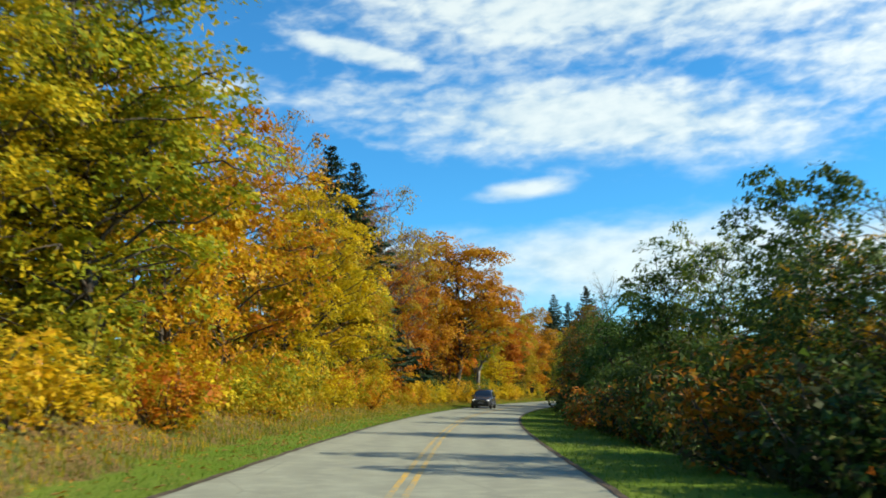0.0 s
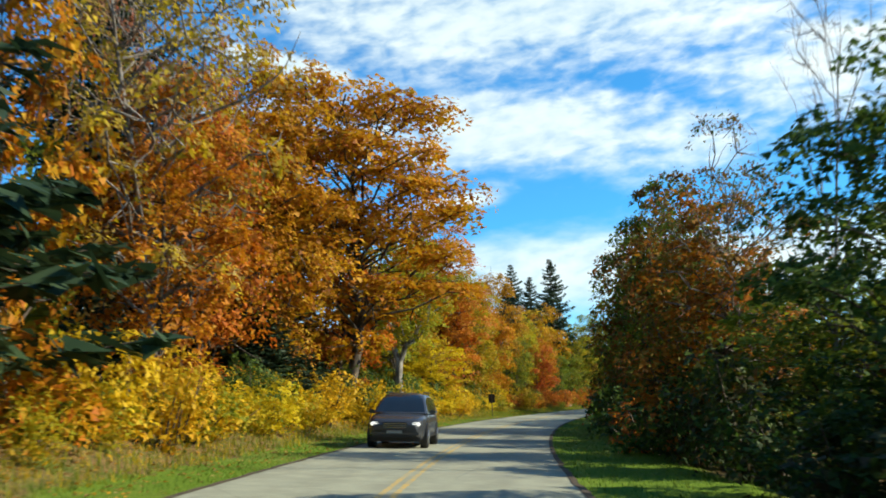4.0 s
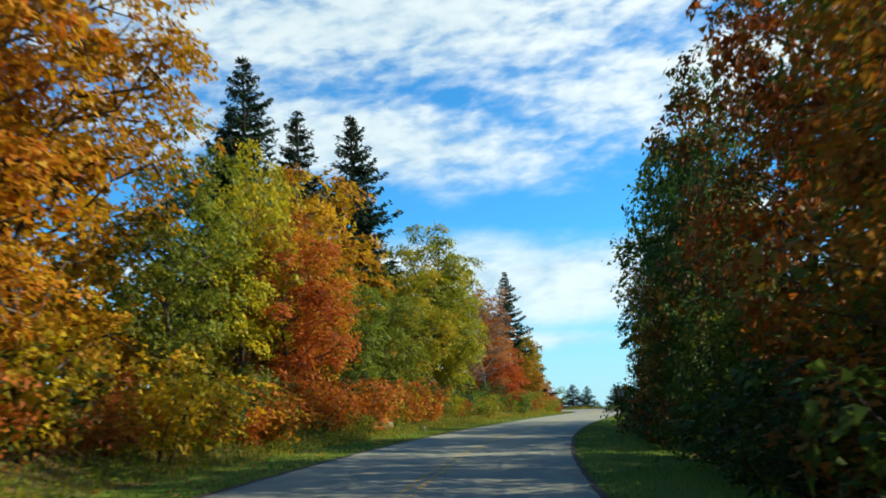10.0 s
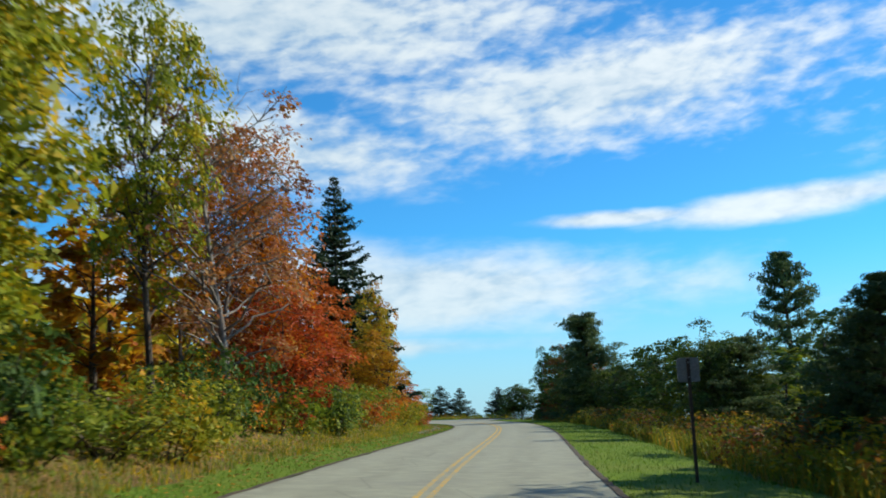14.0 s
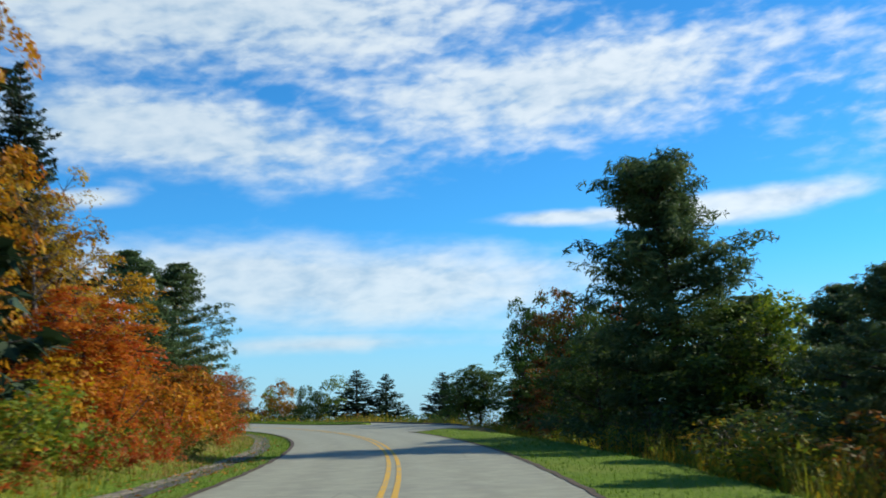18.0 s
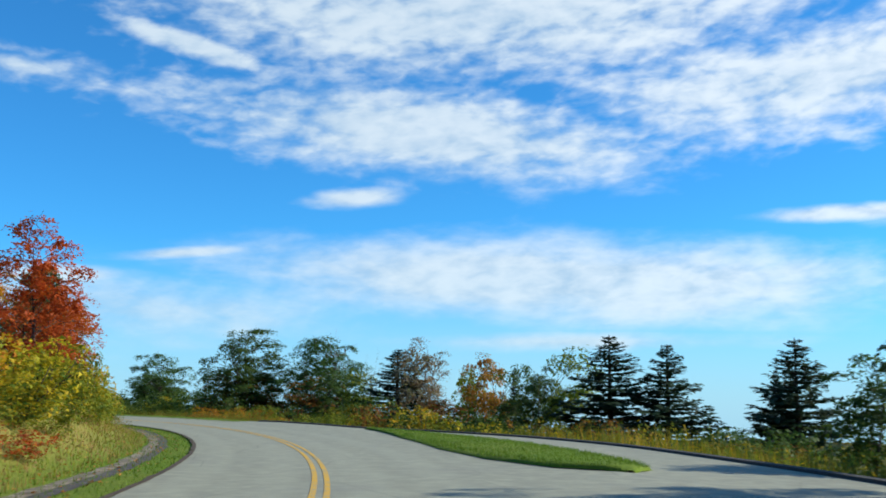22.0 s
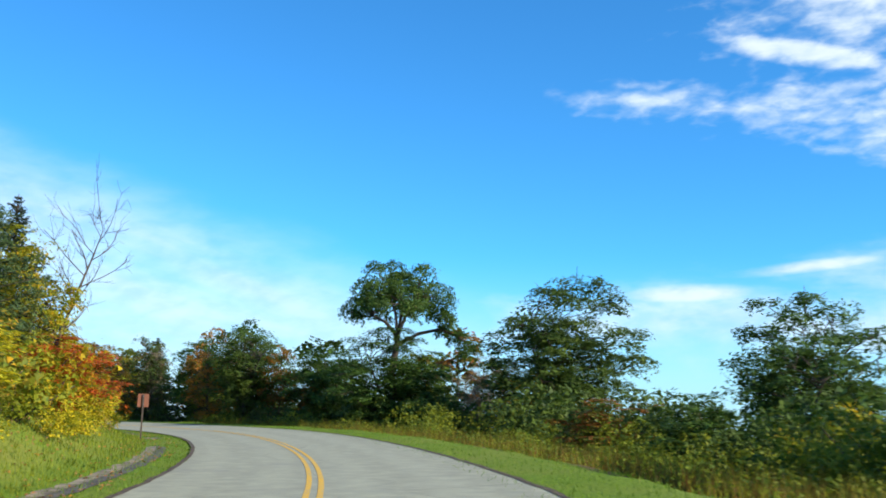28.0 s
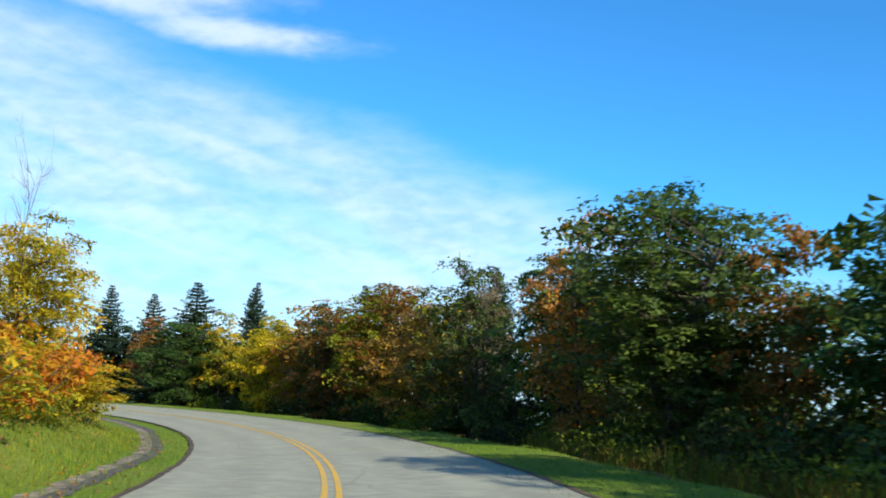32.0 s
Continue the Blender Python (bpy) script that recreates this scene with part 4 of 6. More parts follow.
for i in range(4):
    shape("shrub", i, *shrub(101 + i, 1950, 0.09), BARK, LEAF["gold"])
for i in range(2):
    shape("laurel", i, *shrub(111 + i, 2300, 0.12), BARK, LEAF["laurel"], 0.5)

TONE = {
    "olive": "yellow-green", "gold": "golden", "goldolive": "gold and olive", "tan": "thin tan", "pink": "thin pinkish-brown",
    "orange": "orange", "brown": "russet brown", "rust": "rust-red and orange", "goldoak": "rusty golden-brown", "redmaple": "red-orange",
    "yellow": "bright yellow", "olivegold": "olive and gold", "goldbrown": "gold and brown", "green": "green", "redorange": "red and orange",
    "yellowgreen": "yellow and green", "redbrush": "red and green", "red": "crimson", "darkgreen": "dark green", "oakgreen": "deep green", "rustgreen": "green and rust",
    "orangedark": "dark orange and green", "tanorange": "tan and orange", "grey": "sparse greyish", "laurel": "glossy evergreen",
    "weed": "olive and brown", "straw": "straw-coloured", "meadow": "green and tan", "shadebrown": "shade-darkened green and brown",
}
KIND = {
    "full": ("tree", "roadside tree leafed almost to the ground", "tree"), "oak": ("oak_tree", "oak with spreading limbs", "tree"),
    "parasol": ("oak_tree", "oak with a flat spreading crown over a bare trunk", "tree"),
    "sparse": ("thin_tree", "half-bare tree with open branches", "tree"), "bare": ("bare_tree", "leafless grey tree with fine twigs", "tree"),
    "back": ("forest_tree", "tree deeper in the wood", "tree"), "spruce": ("spruce_tree", "dark pointed spruce with drooping boughs", "conifer"),
    "pine": ("pine_tree", "dark green pine with layered boughs", "conifer"), "shrub": ("shrub", "shrub at the wood's edge", "shrub"),
    "laurel": ("laurel_shrub", "broad-leaved shrub on the bank", "shrub"),
    "forked": ("forked_tree", "crooked pale-barked tree with a forked trunk", "tree"),
}
GROUPS = {"shrub": "shrubs along the road", "laurel": "shrubs along the road", "back": "trees of the wood"}
pick = random.Random(5)


def plant(kind, tone, s, d, height, radius, unit=(10.0, 3.0), trunk=None, turn=None):
    """Set one plant on the ground at (s, d), with its height and its crown's radius in metres."""
    look_up = kind
    if kind == "full":
        look_up = "big" if radius >= 4.2 and abs(d) < 20 else "far" if abs(d) > 10.5 else kind
    if kind == "oak" and radius > 4:
        look_up = "bigoak" if height > 12 else "big"
    if kind == "pine" and radius >= 3.5:
        look_up = "bigpine"
    if kind == "spruce" and height < 10:
        look_up = "small_spruce"
    stock = SHAPES[look_up]
    wood, crown = stock[pick.randrange(len(stock))]
    name, words, category = KIND[kind]
    x, y = at(s, d)
    base = new(name)
    base.empty_display_size = 0.3
    spin = pick.uniform(0, 6.283) if turn is None else turn
    base.matrix_world = (Matrix.Translation((x, y, float(gz(s, d)) - 0.03)) @ Matrix.Rotation(spin, 4, "Z")
                         @ Matrix.Diagonal((radius / unit[1], radius / unit[1], height / unit[0], 1)))
    label = words if tone == "-" else TONE[tone] + " " + words
    tagged(base, label, category, GROUPS.get(kind, "trees along the road"))
    w = new("stem" if kind in ("shrub", "laurel") else "trunk", wood)
    w.parent = base
    if trunk:
        w.material_slots[0].link = "OBJECT"
        w.material_slots[0].material = trunk
    if crown:
        c = new("foliage" if kind in ("shrub", "laurel") else "crown", crown)
        c.parent = base
        if tone != "-":
            c.material_slots[0].link = "OBJECT"
            c.material_slots[0].material = LEAF[tone]
    return base


def tree(kind, tone, s, d, top, radius, trunk=None, turn=None):
    """A tree whose tip stands at the height top."""
    return plant(kind, tone, s, d, top - float(gz(s, d)) + 0.03, radius, trunk=trunk, turn=turn)


# ---------------------------------------------------------------- trees along the road
# left, first stretch
tree("full", "olive", 26.0, -9.0, 15.1, 5.3)
tree("full", "goldolive", 29, -11.5, 14.2, 4.3)
tree("full", "yellowgreen", 22, -11.0, 12.5, 4.2)
tree("full", "gold", 32.0, -8.5, 12.4, 3.4)
tree("full", "orange", 41.0, -8.5, 13.5, 3.9)
tree("sparse", "tan", 60.5, -11.0, 20.0, 3.8)
tree("full", "gold", 54.0, -8.5, 13.7, 4.5)
tree("spruce", "-", 77.5, -11.6, 21.7, 7.6)
tree("spruce", "-", 103.5, -16.0, 26.8, 8.0)
tree("full", "olivegold", 62.5, -8.0, 11.5, 4.4)
tree("sparse", "pink", 98.5, -12.0, 21.7, 4.2)
tree("full", "goldolive", 61.0, -9.0, 13.3, 3.3)
tree("full", "gold", 65.5, -9.0, 12.7, 2.7)
tree("full", "olive", 70, -8.5, 10.8, 3.2)
tree("full", "orange", 88.0, -12.0, 17.6, 2.9)
tree("sparse", "tan", 91.0, -9.0, 20.1, 4.9)
tree("full", "brown", 105.0, -10.0, 18.4, 4.7)
tree("full", "rust", 91.5, -9.0, 12.6, 3.3)
tree("full", "rust", 98.5, -10.0, 14.6, 3.5)
tree("spruce", "-", 110.5, -13.0, 9.3, 3.5)
tree("spruce", "-", 103.0, -8.7, 6.4, 2.6)
tree("spruce", "-", 108.0, -8.9, 5.4, 2.4)
tree("spruce", "-", 117.5, -12.0, 10.4, 3.6)
tree("oak", "goldoak", 112, -7.2, 19.6, 8.2)
tree("oak", "goldbrown", 104, -10.5, 15.5, 5)
tree("full", "rust", 116, -9.5, 12, 4)
tree("full", "olive", 135.0, -9.5, 15.6, 4.0)
tree("full", "redmaple", 146, -8.6, 17.0, 5.2)
tree("full", "goldbrown", 147.5, -10.0, 12.8, 4.4)
tree("full", "redmaple", 146.5, -8.9, 15.4, 3.6)
tree("full", "olivegold", 150.5, -10.5, 12.5, 3.8)
tree("full", "yellow", 136.5, -7.4, 6.4, 3.3)
tree("full", "olivegold", 139.5, -9.5, 15.2, 3.6)
tree("full", "olivegold", 159.5, -9.0, 14.6, 4.4)
tree("full", "orange", 168, -9.5, 14.6, 4.3)
tree("full", "goldbrown", 174, -9.5, 16.4, 4.4)
tree("full", "goldbrown", 164.0, -9.0, 12.2, 3.0)
tree("spruce", "-", 203.0, -14.0, 21.4, 6.0)
tree("spruce", "-", 210.0, -13.2, 20.3, 5.7)
tree("spruce", "-", 228, -15.0, 25.5, 7.6)
tree("full", "green", 178.0, -7.5, 9.7, 2.1)
tree("full", "redbrush", 191.0, -8.0, 9.4, 3.1)
tree("full", "yellowgreen", 189.5, -9.5, 11.3, 2.5)
tree("full", "yellowgreen", 191.5, -9.5, 12.8, 2.1)
tree("full", "redorange", 196.5, -9.0, 10.1, 2.8)
tree("full", "green", 200.5, -8.0, 8.5, 2.4)
tree("full", "olive", 226.0, -8.5, 15.0, 4.6)
tree("full", "green", 208.5, -7.5, 8.4, 2.4)
tree("full", "olive", 219.0, -8.5, 12.0, 3.2)
tree("full", "olive", 226.5, -8.5, 13.4, 4.0)
tree("oak", "olive", 243.0, -10.0, 15.8, 2.6)
tree("sparse", "pink", 244.5, -8.0, 12.6, 4.0)
tree("full", "redbrush", 247.5, -7.0, 6.1, 2.5)
tree("full", "rust", 250.0, -9.0, 12.7, 3.0)
tree("sparse", "rust", 247.5, -9.0, 12.4, 3.0)
tree("bare", "-", 251.0, -8.9, 14.9, 4.6)
tree("full", "red", 258.5, -8.0, 8.1, 2.3)
tree("spruce", "-", 286.5, -11.4, 19.4, 5.4)
tree("full", "goldbrown", 304.0, -9.4, 6.6, 2.2)
tree("full", "goldbrown", 297.5, -9.8, 8.2, 2.1)
tree("spruce", "-", 299.0, -10.6, 11.9, 3.0)
tree("full", "goldbrown", 278.5, -7.8, 6.7, 2.2)
tree("full", "olivegold", 282.5, -8.5, 9.8, 1.9)
tree("full", "goldbrown", 289.0, -9.0, 11.4, 2.2)
tree("sparse", "tan", 296.5, -9.0, 8.1, 1.9)
tree("full", "redorange", 295.0, -7.5, 4.5, 2.0)
tree("pine", "-", 319.0, -9.9, 9.2, 3.0)
tree("pine", "-", 322.0, -8.8, 9.0, 3.2)
tree("full", "redbrush", 310.5, -7.0, 3.1, 2.7)
tree("full", "gold", 331.0, -7.5, 4.8, 1.9)
tree("sparse", "gold", 334.0, -9.0, 8.8, 2.4)
tree("full", "red", 341.0, -7.5, 4.2, 1.9)
tree("full", "red", 357.0, -8.0, 7.0, 1.9)
tree("pine", "-", 383, -9.5, 8.6, 2.8)
tree("full", "red", 369.0, -8.5, 6.0, 1.9)
tree("full", "goldbrown", 385.5, -8.0, 7.0, 2.5)
tree("pine", "-", 391, -9, 7.6, 2.8)
tree("full", "orange", 406.0, -8.5, 10.3, 3.2)
tree("full", "olivegold", 402.5, -7.2, 4.1, 2.7)
tree("full", "gold", 421, -9.6, 9.2, 2.4)
tree("pine", "-", 414.5, -8.8, 7.4, 2.4)
tree("pine", "-", 432, -9.6, 7.0, 2.3)
tree("spruce", "-", 441, -9.7, 8.6, 2.3)
tree("full", "yellowgreen", 419.5, -7.2, 3.3, 2.4)
tree("bare", "-", 437.0, -7.8, 8.6, 2.2, trunk=BARK)
tree("full", "olive", 435.5, -8.5, 6.5, 1.9)
tree("full", "redbrush", 434.0, -7.2, 3.1, 2.3)
tree("full", "goldolive", 455.0, -8.5, 5.1, 1.9)
tree("full", "olivegold", 462, -8.8, 5.6, 2.2)
tree("full", "redbrush", 462.0, -7.0, 2.1, 1.9)
tree("full", "goldbrown", 475.5, -8.5, 5.2, 1.9)
tree("full", "gold", 499.5, -9.0, 6.5, 2.8)
tree("full", "olivegold", 497, -8.8, 6.6, 2.4)
tree("bare", "-", 508.0, -10.0, 11.7, 1.5)
tree("full", "yellowgreen", 492.0, -7.0, 1.6, 2.2)

# right, first stretch
tree("full", "darkgreen", 18.5, 8.0, 5.3, 1.9)
tree("full", "darkgreen", 22.5, 8.0, 6.1, 1.9)
tree("sparse", "green", 34, 9.2, 7.4, 1.9)
tree("full", "darkgreen", 35.0, 8.0, 6.6, 2.4)
tree("full", "darkgreen", 49.5, 8.5, 6.4, 2.7)
tree("sparse", "yellow", 19.5, 8.2, 4.6, 1.5)
tree("full", "darkgreen", 55.5, 8.0, 5.5, 1.9)
tree("full", "darkgreen", 58.5, 8.0, 6.1, 2.1)
tree("full", "rustgreen", 61.5, 7.5, 5.9, 1.9)
tree("bare", "-", 83.0, 9.0, 11.4, 1.5)
tree("bare", "-", 70.5, 9.5, 10.1, 1.1)
tree("full", "darkgreen", 75.0, 8.0, 6.5, 2.8)
tree("full", "green", 116, 8.6, 6.6, 3.0)
tree("sparse", "rustgreen", 87.5, 8.0, 8.4, 2.6)
tree("full", "orangedark", 88.5, 7.5, 7.0, 2.8)
tree("full", "green", 99.5, 7.9, 9.5, 2.7)
tree("full", "green", 131, 8.6, 6.6, 3.2)
tree("full", "rustgreen", 98.5, 8.0, 9.5, 3.1)
tree("full", "rustgreen", 109, 8.2, 9.6, 3.6)
tree("full", "green", 112, 8.4, 9.4, 3.7)
tree("full", "rustgreen", 125.5, 7.0, 6.3, 2.1)
tree("full", "green", 135.5, 8.0, 7.7, 2.2)
tree("full", "rustgreen", 144.5, 7.5, 7.4, 2.1)
tree("full", "green", 194, 9.0, 13.2, 3.6)
tree("full", "orangedark", 163.5, 7.5, 8.3, 2.8)
tree("full", "orangedark", 156.5, 8.0, 5.8, 1.9)
tree("bare", "-", 162.0, 10.0, 10.7, 1.2)
tree("oak", "darkgreen", 190, 8.4, 11.6, 3.0)
tree("full", "darkgreen", 186, 8.2, 12.4, 2.7)
tree("sparse", "rustgreen", 196, 8.2, 9.5, 3.1)
tree("oak", "darkgreen", 204, 8.3, 8.2, 3.1)
tree("full", "rustgreen", 211, 9.0, 6.0, 2.8)
tree("full", "rustgreen", 192.5, 7.5, 7.3, 2.0)
tree("sparse", "rustgreen", 201, 8.8, 7.6, 2.7)
tree("sparse", "rustgreen", 223, 11.5, 13.0, 4.2)
tree("full", "rustgreen", 219, 11.0, 9.6, 3.6)
tree("sparse", "rustgreen", 229.5, 12.0, 12.2, 3.8)
tree("full", "rustgreen", 227, 12.2, 6.6, 3.0)
tree("pine", "-", 224, 10.2, 5.6, 2.4)
tree("full", "rustgreen", 233, 12.6, 7.4, 2.8)
tree("pine", "-", 233.5, 9.0, 4.0, 1.6)
tree("pine", "-", 302.0, 10.0, 9.4, 4.3)
tree("full", "darkgreen", 282.0, 11.0, 5.4, 3.5)
tree("pine", "-", 294.5, 13.0, 5.0, 2.2)
tree("full", "green", 274.5, 12.0, 4.2, 2.3)
tree("pine", "-", 273.0, 17.7, 10.2, 3.4)
tree("full", "darkgreen", 256.0, 9.5, 4.6, 1.9)
tree("full", "darkgreen", 283.0, 9.0, 3.9, 2.2)
tree("pine", "-", 288.5, 9.5, 3.9, 1.9)
tree("full", "green", 297.5, 11.0, 4.6, 2.0)
tree("full", "rustgreen", 301, 15, 5.2, 2.2)

# the overlook and beyond
tree("oak", "darkgreen", 420.0, 18.8, 8.5, 5.2)
tree("oak", "darkgreen", 415.0, 23.4, 8.1, 5.4)
tree("sparse", "grey", 401.5, 24.7, 6.7, 3.1)
tree("spruce", "-", 403.5, 23.5, 6.2, 6.2)
tree("full", "tanorange", 393.0, 24.1, 5.4, 2.2)
tree("spruce", "-", 389.5, 24.4, 4.2, 1.6)
tree("full", "green", 381.5, 23.0, 5.2, 2.5)
tree("spruce", "-", 376.0, 22.0, 5.6, 5.7)
tree("spruce", "-", 374.0, 24.4, 5.0, 5.3)
tree("spruce", "-", 365.5, 25.3, 4.8, 4.9)
tree("spruce", "-", 371, 30, 4.0, 2.6)
tree("spruce", "-", 375, 33, 3.8, 2.6)
tree("oak", "darkgreen", 345.5, 16.6, 4.3, 2.4)
tree("bare", "-", 413.0, 24.5, 7.8, 1.4)
tree("bare", "-", 410.0, 25.5, 5.7, 1.4)
tree("parasol", "oakgreen", 466.5, 13.1, 10.7, 3.0, turn=0.61)
tree("full", "oakgreen", 466.3, 12.6, 6.5, 4.6)
tree("full", "darkgreen", 465, 14.5, 4.6, 3.0)
tree("oak", "oakgreen", 456.5, 19.6, 9.5, 5.2)
tree("full", "oakgreen", 456, 18.8, 6.6, 4.4)
tree("full", "olive", 456.5, 16.6, 3.6, 2.2)
tree("oak", "oakgreen", 442.5, 24.0, 6.9, 4.9)
tree("full", "darkgreen", 438.5, 21.7, 4.4, 3.5)
tree("sparse", "grey", 466, 20, 5.6, 2.5)
tree("full", "darkgreen", 476, 12.5, 6.0, 3.2)
tree("full", "darkgreen", 486, 12.5, 5.6, 3.2)
tree("spruce", "-", 496.0, 12.0, 6.7, 2.4)
tree("sparse", "grey", 463, 19, 4.5, 2.4)
tree("sparse", "grey", 462, 17, 3.4, 2.0)
tree("full", "tanorange", 524.5, 11.0, 6.9, 4.1)
tree("full", "yellow", 531.0, 12.0, 5.5, 3.5)
tree("full", "pink", 525.5, 12.0, 6.2, 3.3)
tree("full", "rustgreen", 513.5, 11.0, 7.0, 4.7)
tree("spruce", "-", 506.0, 13.0, 7.3, 3.2)
tree("spruce", "-", 540.0, 14.0, 9.0, 3.5)
tree("spruce", "-", 524.0, 14.0, 8.2, 3.1)
tree("oak", "darkgreen", 485.0, 10.0, 7.4, 4.0)
tree("oak", "darkgreen", 478, 12.5, 5.6, 2.8)
tree("spruce", "-", 558.0, 11.0, 9.6, 4.5)
tree("spruce", "-", 552.5, 12.0, 8.7, 4.3)
tree("spruce", "-", 544.0, 11.0, 9.3, 5.7)
tree("spruce", "-", 539.5, 14.0, 9.4, 2.8)
tree("full", "darkgreen", 541.5, 9.0, 5.7, 4.6)
tree("full", "yellow", 528.5, 9.5, 5.4, 3.0)
tree("full", "rustgreen", 519.0, 9.5, 5.7, 2.6)
tree("full", "olive", 514.5, 11.0, 7.4, 3.3)
tree("full", "tan", 506.5, 9.0, 4.9, 2.5)
tree("sparse", "grey", 503.5, 11.0, 7.4, 2.0)
tree("spruce", "-", 506.0, 13.0, 7.8, 2.2)
tree("oak", "darkgreen", 495.5, 11.0, 7.0, 2.8)
tree("oak", "darkgreen", 489.0, 12.0, 8.7, 3.0)
tree("full", "rustgreen", 481.5, 11.5, 6.1, 1.9)
tree("full", "darkgreen", 474, 13.0, 5.0, 2.4)
tree("full", "darkgreen", 484, 10.2, 4.6, 2.6)
tree("full", "rustgreen", 477, 12.5, 3.6, 2.2)
tree("pine", "-", 300.5, 11.5, 4.7, 2.7)
tree("pine", "-", 294.0, 11.0, 4.2, 2.1)
tree("full", "darkgreen", 298.5, 10.0, 4.1, 2.8)
tree("pine", "-", 256.5, 10.5, 4.1, 2.8)
tree("pine", "-", 235.0, 9.0, 3.3, 1.7)
tree("full", "darkgreen", 276.5, 12.0, 5.5, 4.0)
tree("full", "darkgreen", 307.0, 8.5, 4.5, 2.2)
tree("oak", "darkgreen", 338.0, 17.0, 9.4, 2.7)
tree("oak", "rustgreen", 332.0, 16.5, 9.2, 2.7)
tree("full", "darkgreen", 331.5, 18.0, 7.3, 3.2)
tree("full", "darkgreen", 338.5, 18.5, 7.7, 2.9)
tree("oak", "darkgreen", 326.0, 15.5, 7.2, 2.7)
tree("full", "red", 326.0, 17.5, 7.5, 1.9)
tree("full", "darkgreen", 335.5, 15.0, 4.3, 3.2)
tree("full", "rustgreen", 329.0, 14.5, 4.0, 2.9)
tree("full", "darkgreen", 322.5, 13.5, 3.4, 2.5)
tree("full", "darkgreen", 319.5, 13.5, 4.3, 2.2)
tree("full", "grey", 401.5, 24.0, 6.6, 2.5)
tree("full", "tanorange", 390.0, 23.0, 4.5, 1.9)
tree("full", "green", 397.0, 26.0, 4.7, 1.9)
tree("full", "darkgreen", 386.0, 22.0, 4.2, 1.9)
tree("oak", "darkgreen", 382.0, 21.0, 4.2, 1.9)
tree("oak", "darkgreen", 439.0, 20.5, 4.8, 3.2)
tree("full", "green", 411.0, 25.0, 4.6, 2.9)
tree("oak", "darkgreen", 345.5, 16.0, 4.5, 2.6)
tree("full", "darkgreen", 354.0, 19.0, 3.4, 1.9)
tree("full", "orangedark", 172, 8.8, 12.6, 3.3)
tree("full", "rustgreen", 180, 9.0, 13.0, 3.2)
tree("full", "green", 167, 9.6, 9.4, 3.0)
tree("oak", "darkgreen", 176, 11.5, 13.4, 3.6)
tree("full", "rustgreen", 212, 8.8, 11.0, 3.2)
tree("oak", "rustgreen", 208, 9.6, 9.2, 3.0)
tree("full", "rustgreen", 215, 9.8, 8.6, 2.8)
tree("full", "darkgreen", 309, 10.0, 4.2, 2.8)
tree("full", "darkgreen", 303, 10.2, 4.0, 2.6)
tree("full", "darkgreen", 306, 13.2, 5.4, 3.2)
tree("bare", "-", 463, 17.5, 4.6, 2.0)
tree("bare", "-", 461, 16.0, 3.6, 1.8)
tree("full", "darkgreen", 435.5, 14.0, 2.3, 2.2)
tree("full", "rustgreen", 441.0, 13.0, 2.1, 2.3)
tree("full", "darkgreen", 244, 11.5, 4.2, 2.8)
tree("pine", "-", 238, 12.0, 4.6, 2.6)
tree("full", "darkgreen", 262, 11.0, 4.0, 2.8)
tree("pine", "-", 268, 12.5, 4.6, 2.4)
tree("full", "orange", 197.5, -10.0, 13.0, 3.2)
tree("full", "goldbrown", 203.5, -11.5, 15.0, 3.8)
tree("spruce", "-", 205, -15.5, 19.0, 5.5)
tree("full", "goldbrown", 209.5, -10.8, 16.0, 3.6)
tree("spruce", "-", 263.0, -11.0, 11.7, 3.3)


# ---------------------------------------------------------------- the wood behind, and the undergrowth
fill = random.Random(17)


def row(kind, tones, s0, s1, gap, d0, d1, h0, h1, r0, r1, unit=(10.0, 3.0)):
    """A loose row of plants along the road."""
    s = s0
    while s < s1:
        plant(kind, fill.choice(tones), s + fill.uniform(-0.4, 0.4) * gap, fill.uniform(d0, d1), fill.uniform(h0, h1), fill.uniform(r0, r1), unit)
        s += gap * fill.uniform(0.75, 1.25)


